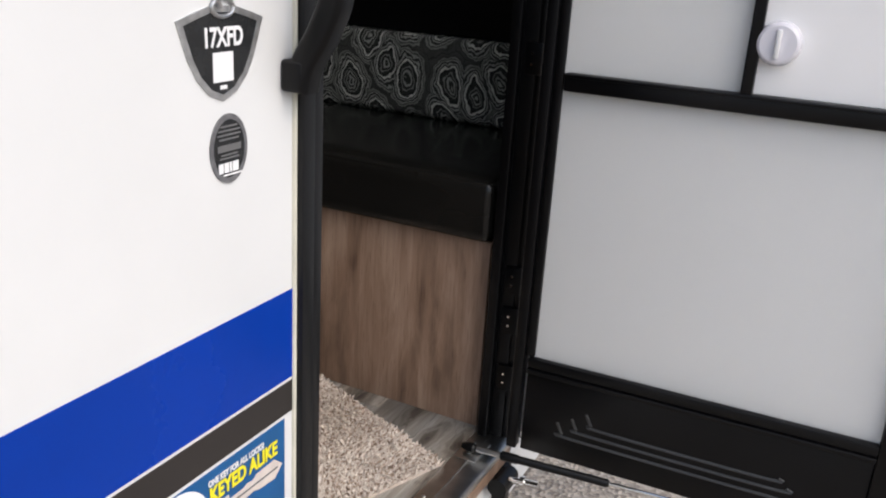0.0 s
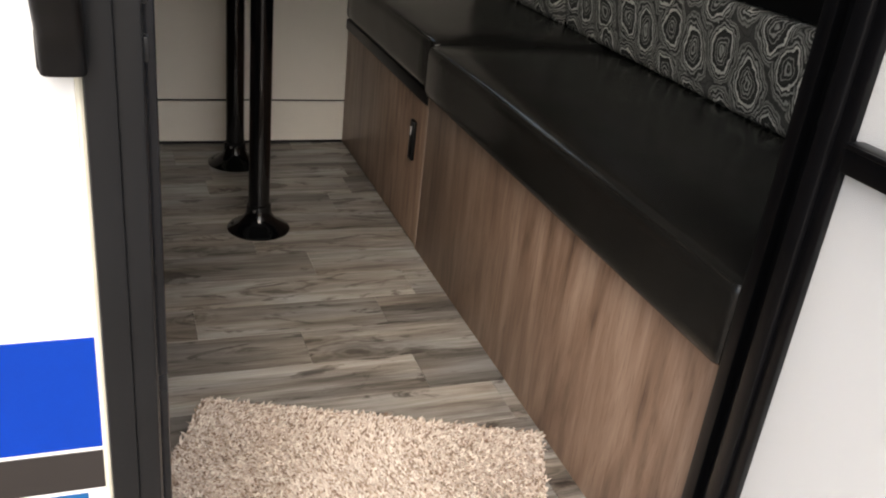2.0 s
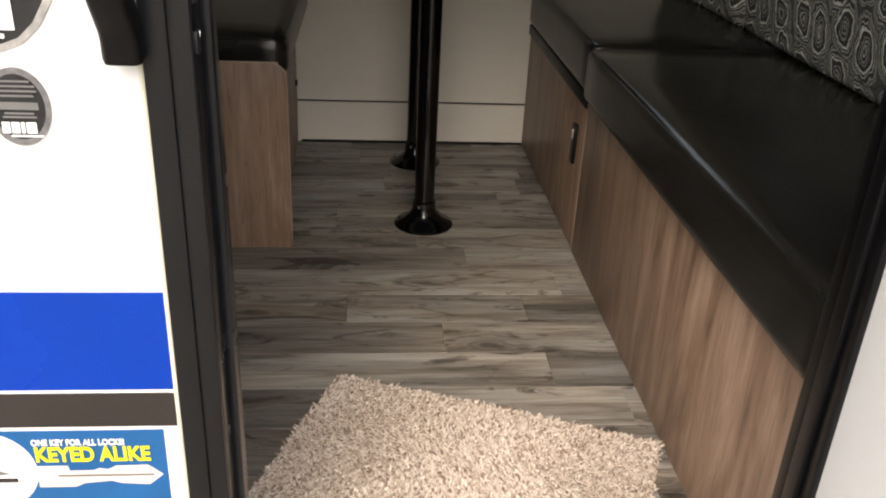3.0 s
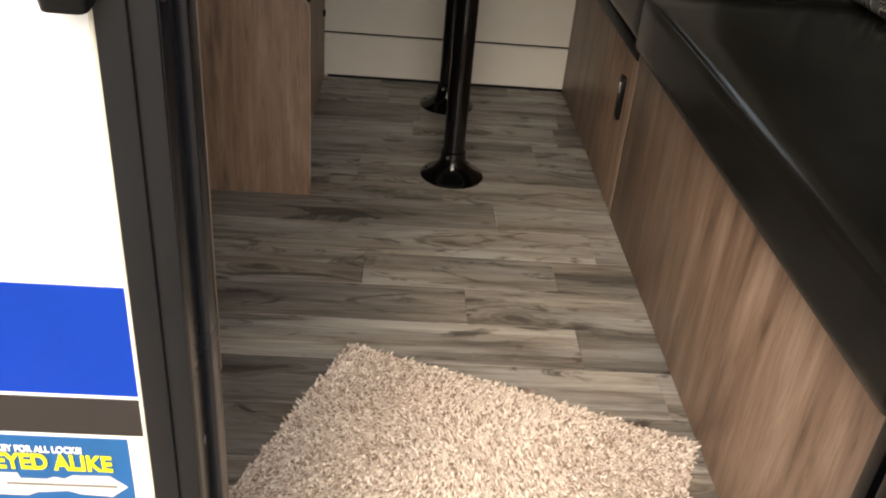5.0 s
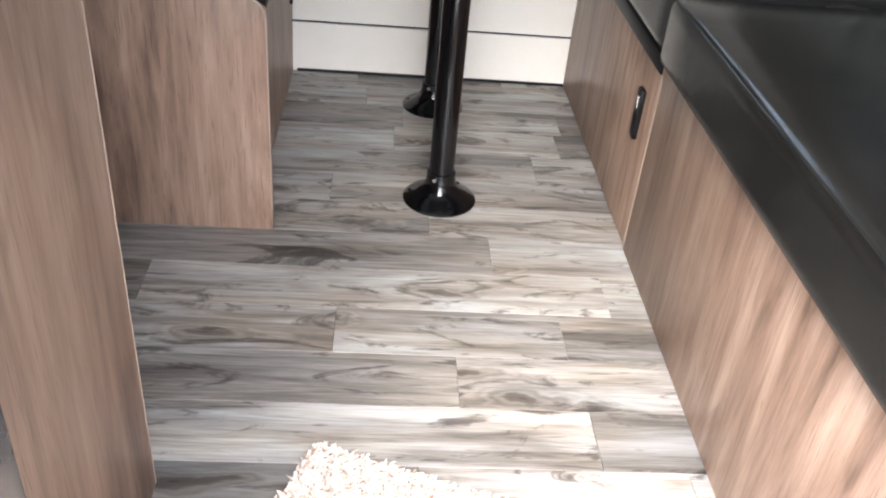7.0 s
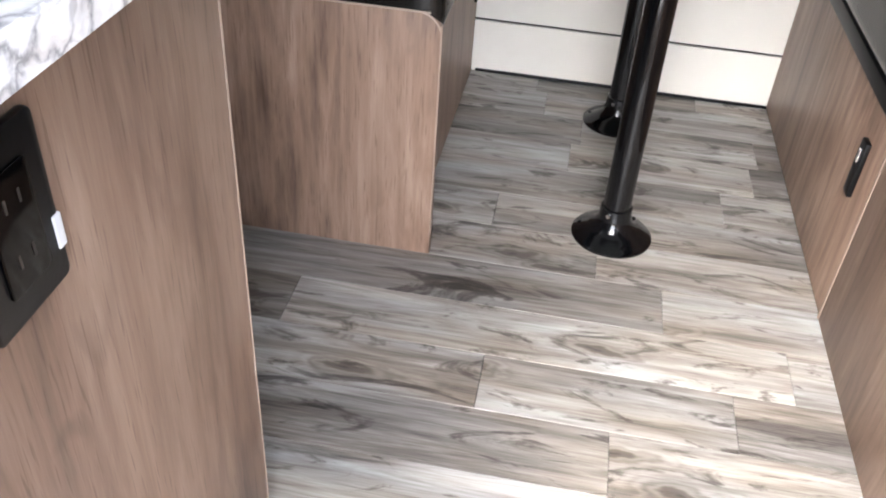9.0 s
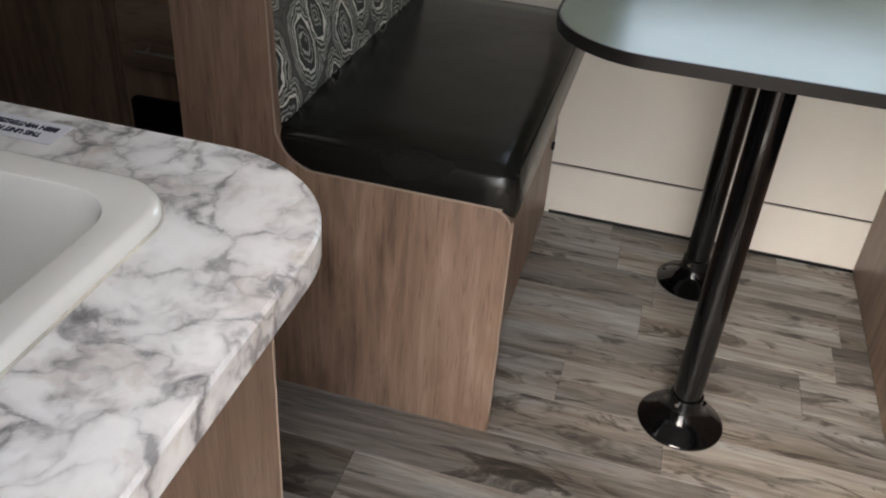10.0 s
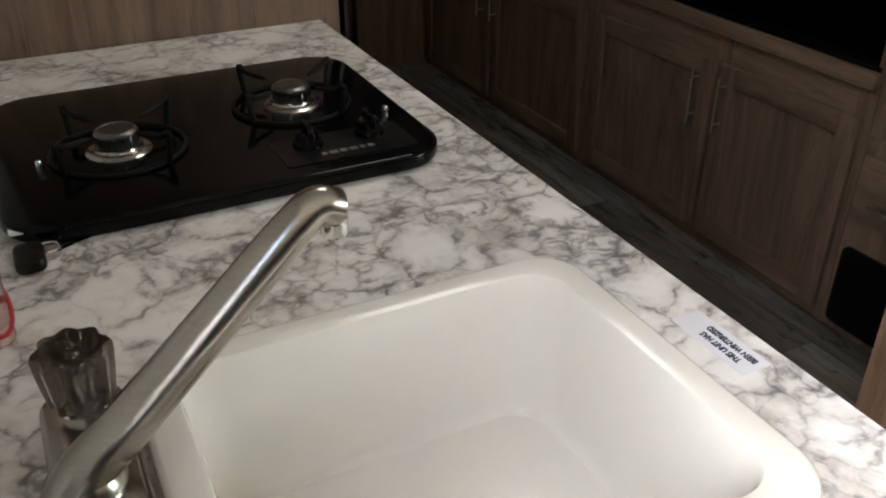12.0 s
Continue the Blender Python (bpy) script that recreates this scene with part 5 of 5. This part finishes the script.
def cooktop():
    s = thing("cooktop", (-0.86, -0.01, CT), "glossy black two-burner gas cooktop set in the worktop", "cooktop")
    part("plate", prism(rounded(-0.860, -0.010, 0.522, 0.432, 0.065, 10), "z", CT + 0.001, CT + 0.022, 0.006, 3), BLACK_GLOSS, s)
    part("control_panel", prism(rounded(-1.000, 0.135, 0.170, 0.082, 0.006, 3), "z", CT + 0.022, CT + 0.0235), BLACK_PLASTIC, s, "matt black control panel")
    for x, y in ((-0.985, -0.025), (-0.744, 0.032)):
        b = part("burner", lathe(x, y, [(0.040, CT + 0.022), (0.040, CT + 0.0245), (0.036, CT + 0.0275), (0.030, CT + 0.0285), (0.0285, CT + 0.031), (0.0285, CT + 0.034), (0.0235, CT + 0.0355), (0.0235, CT + 0.041)], 36), DARK_STEEL, s, "worn alloy gas burner")
        part("burner_cap", lathe(x, y, [(0.0255, CT + 0.0455), (0.0262, CT + 0.0475), (0.0255, CT + 0.050), (0.0215, CT + 0.0525), (0.0205, CT + 0.0515), (0.004, CT + 0.0520)], 32), CAP_IRON, b, "dull dark burner cap")
        for i in range(24):
            bm = box(-0.0015, 0.0015, 0.0195, 0.0272, CT + 0.036, CT + 0.0475)
            bmesh.ops.rotate(bm, cent=(0, 0, 0), matrix=Matrix.Rotation(2 * math.pi * i / 24, 3, "Z"), verts=bm.verts)
            bmesh.ops.translate(bm, verts=bm.verts, vec=(x, y, 0))
            part("flame_port", bm, DARK_STEEL, b, smooth=False)
        for a in (35, 125, 215, 305):
            c, d = math.cos(radians(a)), math.sin(radians(a))
            part("grate_prong", tube(bend([(x + 0.082 * c, y + 0.082 * d, CT + 0.024), (x + 0.086 * c, y + 0.086 * d, CT + 0.042), (x + 0.089 * c, y + 0.089 * d, CT + 0.063), (x + 0.074 * c, y + 0.074 * d, CT + 0.056), (x + 0.042 * c, y + 0.042 * d, CT + 0.053)], 4), [0.0042] * 16 + [0.0026], 8), GRATE, s)
        part("grate_ring", tube([(x + 0.080 * math.cos(i * math.pi / 14), y + 0.080 * math.sin(i * math.pi / 14), CT + 0.0255) for i in range(29)], 0.0030, 8), GRATE, s)
    for x, y in ((-0.957, 0.122), (-1.041, 0.118)):
        k = part("control_knob", lathe(x, y, [(0.020, CT + 0.0235), (0.019, CT + 0.029), (0.015, CT + 0.032), (0.014, CT + 0.040), (0.011, CT + 0.042)], 24), BLACK_GLOSS, s, "black control knob")
        part("knob_grip", box(x - 0.004, x + 0.004, y - 0.016, y + 0.016, CT + 0.034, CT + 0.053, 0.002), BLACK_GLOSS, k)
    for x, y in ((-1.085, 0.070), (-0.651, 0.052)):
        part("igniter", lathe(x, y, [(0.0042, CT + 0.022), (0.0042, CT + 0.033), (0.0032, CT + 0.036), (0.0015, CT + 0.0365)], 14), CHROME, s, "small chrome button")
    for i, (w, dx) in enumerate(((0.008, 0.0), (0.012, 0.010), (0.010, 0.024), (0.012, 0.036), (0.008, 0.050), (0.010, 0.060))):
        part("logo_bar", box(-0.964 - dx, -0.964 - dx - w + 0.002, 0.152, 0.160, CT + 0.0235, CT + 0.0240), BADGE_GREY, s, smooth=False)


def counter_items():
    k = thing("winterized_label", (-1.15, 0.65, CT), "white paper label with dark print on the worktop", "label")
    part("paper", prism(rounded(-1.156, 0.648, 0.033, 0.092, 0.002, 2), "z", CT + 0.0003, CT + 0.0009), PAPER, k, smooth=False)
    # reads from the aisle side, along -y
    face = lambda x, y: Matrix.Translation((x, y, CT + 0.0012)) @ Matrix.Rotation(radians(-90), 4, "Z")
    lettering("top_line", "THIS UNIT HAS", 0.0092, face(-1.1530, 0.679), INK, k, "dark printed line", 0.76, 0.0002)
    lettering("low_line", "BEEN WINTERIZED", 0.0092, face(-1.1645, 0.687), INK, k, "dark printed line", 0.76, 0.0002)
    b = thing("soap_bottle", (-0.576, 0.358, CT), "clear bottle of pink liquid soap with a red label", "bottle")
    part("bottle", lathe(-0.576, 0.358, [(0.020, CT + 0.001), (0.024, CT + 0.004), (0.025, CT + 0.09), (0.022, CT + 0.115), (0.012, CT + 0.130), (0.012, CT + 0.138)], 28), SOAP, b, "clear pink bottle")
    part("label_swirl", tube(bend([(-0.576 + 0.0252 * math.cos(a), 0.358 + 0.0252 * math.sin(a), CT + 0.030 + 0.016 * math.sin(2 * a)) for a in [2 * math.pi * i / 12 for i in range(13)]], 2), 0.0022, 6), RED_PRINT, b, "red printed swirl")
    part("pump_cap", lathe(-0.576, 0.358, [(0.014, CT + 0.136), (0.014, CT + 0.150), (0.006, CT + 0.152), (0.006, CT + 0.175)], 18), WHITE_PLASTIC, b)
    q = thing("key_ring", (-0.635, 0.21, CT), "bunch of keys with a pale blue tag", "keys")
    part("fob", prism(rounded(-0.622, 0.232, 0.030, 0.048, 0.010, 5), "z", CT + 0.001, CT + 0.015, 0.004, 2), BLACK_PLASTIC, q, "grey-black key fob")
    part("ring", tube([(-0.640 + 0.012 * math.cos(i * math.pi / 8), 0.214 + 0.012 * math.sin(i * math.pi / 8), CT + 0.006) for i in range(17)], 0.0013, 6), CHROME, q)
    part("key", prism([(-0.648, 0.214), (-0.690, 0.196), (-0.692, 0.200), (-0.684, 0.205), (-0.666, 0.213), (-0.650, 0.222)], "z", CT + 0.001, CT + 0.003), CHROME, q, smooth=False)
    part("tag", prism(rounded(-0.642, 0.178, 0.072, 0.022, 0.004, 3), "z", CT + 0.014, CT + 0.0155), PAPER, q, "pale tag with a blue edge", False)
    part("tag_edge", box(-0.678, -0.606, 0.1665, 0.1715, CT + 0.0145, CT + 0.0162), BLUE, q, smooth=False)


# ---- the cabinets across ----
def shaker_door(parent, y0, y1, z0, z1, x, name="door"):
    w = 0.058
    fr = part(name, box(x, x + 0.009, y0 + w - 0.003, y1 - w + 0.003, z0 + w - 0.003, z1 - w + 0.003), WOOD_DARK, parent, smooth=False)
    for a in (y0, y1 - w):
        part("stile", box(x, x + 0.018, a, a + w, z0, z1, 0.003), WOOD_DARK, fr)
    for a in (z0, z1 - w):
        part("rail", box(x, x + 0.0175, y0 + w, y1 - w, a, a + w, 0.003), WOOD_DARK_Y, fr)
    return fr


def bar_pull(parent, x, a, b):
    """A round bar between two points on a face at x, on two short studs."""
    a, b = Vector((x + 0.030, *a)), Vector((x + 0.030, *b))
    bm = tube([a, b], 0.0038, 12)
    for t in (0.16, 0.84):
        p = a.lerp(b, t)
        tube([p, p - Vector((0.030, 0, 0))], 0.0030, 10, bm)
    part("bar_pull", bm, PULL, parent, "slim brushed steel bar pull")


def cabinets():
    x = -2.462
    lab = "dark rustic wood base cabinet with two panelled doors"
    for y0, y1, ym in ((-1.335, -0.192, -0.700), (-2.66, -1.335, -2.010)):
        c = thing("wall_cabinet", (-2.58, (y0 + y1) / 2, F), lab, "cabinet", group="cabinets across from the sink")
        part("carcass", box(x - 0.02, FAR + 0.001, y0 + 0.001, y1 - 0.001, F + 0.001, 1.245), WOOD_DARK, c, smooth=False)
        for a, b in ((y0 + 0.001, y0 + 0.05), (y1 - 0.05, y1 - 0.001), (ym - 0.025, ym + 0.025)):
            part("face_stile", box(x, x - 0.02, a, b, F + 0.001, 1.245), WOOD_DARK, c, smooth=False)
        for a, b in ((1.10, 1.245), (F + 0.001, F + 0.05)):
            part("face_rail", box(x - 0.002, x - 0.018, y0 + 0.05, y1 - 0.05, a, b), WOOD_DARK_Y, c, smooth=False)
        part("top_moulding", box(x - 0.002, x + 0.020, y0 + 0.002, y1 - 0.002, 1.205, 1.248, 0.006), WOOD_DARK_Y, c)
        d1 = shaker_door(c, y0 + 0.034, ym - 0.008, F + 0.040, 1.130, x + 0.001)
        d2 = shaker_door(c, ym + 0.008, y1 - 0.018, F + 0.040, 1.130, x + 0.001)
        bar_pull(d1, x + 0.018, (ym - 0.066, 0.928), (ym - 0.066, 1.098))
        bar_pull(d2, x + 0.018, (ym + 0.042, 0.932), (ym + 0.042, 1.098))
    c = thing("drawer_cabinet", (-2.58, 0.1, F), "dark rustic wood drawer cabinet beside the bench", "cabinet", group="cabinets across from the sink")
    part("carcass", box(x, FAR + 0.001, -0.191, 0.360, F + 0.001, 2.2), WOOD_DARK, c, smooth=False)
    part("stile", box(x, x + 0.004, -0.205, -0.186, F + 0.001, 2.2, 0.001), WOOD_DARK, c)
    d = part("drawer_front", boxes((x + 0.001, x + 0.018, -0.172, 0.085, 0.885, 1.055, 0.003), (x + 0.016, x + 0.022, -0.147, 0.060, 0.910, 1.030, 0.004)), WOOD_DARK_Y, c)
    bar_pull(d, x + 0.020, (-0.110, 0.945), (0.040, 0.945))
    shaker_door(c, -0.172, 0.090, 1.105, 1.75, x + 0.002)
    v = thing("furnace_vent", (-2.44, -0.03, F), "black louvred furnace grille low on the cabinet", "vent")
    part("cover", prism(rounded(-0.040, 0.690, 0.256, 0.225, 0.020, 6), "x", x, x + 0.016, 0.004, 2), BLACK_PLASTIC, v)
    for i in range(7):
        part("louvre", box(x + 0.014, x + 0.021, -0.140, 0.060, 0.612 + 0.024 * i, 0.619 + 0.024 * i, 0.002), BLACK_PLASTIC, v)
    o = thing("black_appliance", (-2.55, -0.74, 1.25), "black glass-fronted appliance above the cabinet doors", "appliance")
    part("front", box(FAR + 0.001, -2.50, -1.325, -0.195, 1.262, 1.75, 0.006), BLACK_GLOSS, o, "black glass front")
    part("ledge", box(FAR + 0.001, -2.455, -1.325, -0.195, 1.249, 1.2615, 0.003), BLACK_PLASTIC, o)
    part("bar_handle", tube([(-2.485, -1.2, 1.68), (-2.485, -0.32, 1.68)], 0.006, 10), CHROME, o)
    for y in (-1.15, -0.37):
        part("handle_stud", tube([(-2.485, y, 1.68), (-2.502, y, 1.68)], 0.004, 8), CHROME, o)


# ---- the plank floor ----
def plank_floor():
    fl = thing("floor", (-1.6, 0.0, F), "grey-brown vinyl plank floor of the trailer", "floor", kind="structure")
    part("deck", box(-0.556, FAR - 0.002, REAR, FRONT, F - 0.05, F - 0.003), BLACK_PLASTIC, fl, "dark deck under the planks", False)
    rng = random.Random(11)
    wide, first = 0.131, -1.448
    joints = {0: 1.115, -1: 1.338, 2: 1.430, 1: 1.652, 5: 1.572, 4: 1.075, 3: 1.30, 6: 1.22}
    shapes = {}
    for i in range(-7, 10):
        x1, x0 = first - wide * i, first - wide * (i + 1)
        x1, x0 = min(x1, -0.557), max(x0, FAR)
        if x1 - x0 < 0.02:
            continue
        y = joints.get(i, 1.1 + rng.random() * 0.6)
        ends = [y]
        while ends[-1] > REAR:
            ends.append(ends[-1] - (0.43 if rng.random() < 0.25 else 0.914))
        ends = ends[::-1]
        while ends[-1] < FRONT:
            ends.append(ends[-1] + (0.43 if rng.random() < 0.3 else 0.914))
        ends = [REAR] + [e for e in ends if REAR + 0.02 < e < 1.73] + [1.74]
        for a, b in zip(ends, ends[1:]):
            key = (round(x1 - x0, 4), round(b - a, 4))
            if key not in shapes:
                shapes[key] = to_mesh("plank", box(-(x1 - x0) / 2 + 0.0003, (x1 - x0) / 2 - 0.0003, -(b - a) / 2 + 0.0004, (b - a) / 2 - 0.0004, -0.004, 0.0, 0.0007, 1), VINYL_FLOOR, False)
            ob = new("plank", shapes[key])
            ob.parent = fl
            ob.location = ((x0 + x1) / 2 + 1.6, (a + b) / 2, 0.0)


ground_sheet()
shell()
threshold()
door_frame()
screen_door()
door_strut()
grab_handle()
badges()
key_sticker()
front_bench()
side_bench()
dinette_table()
worktop()
sink()
faucet()
cooktop()
cabinets()
shag_rug()
counter_items()
plank_floor()
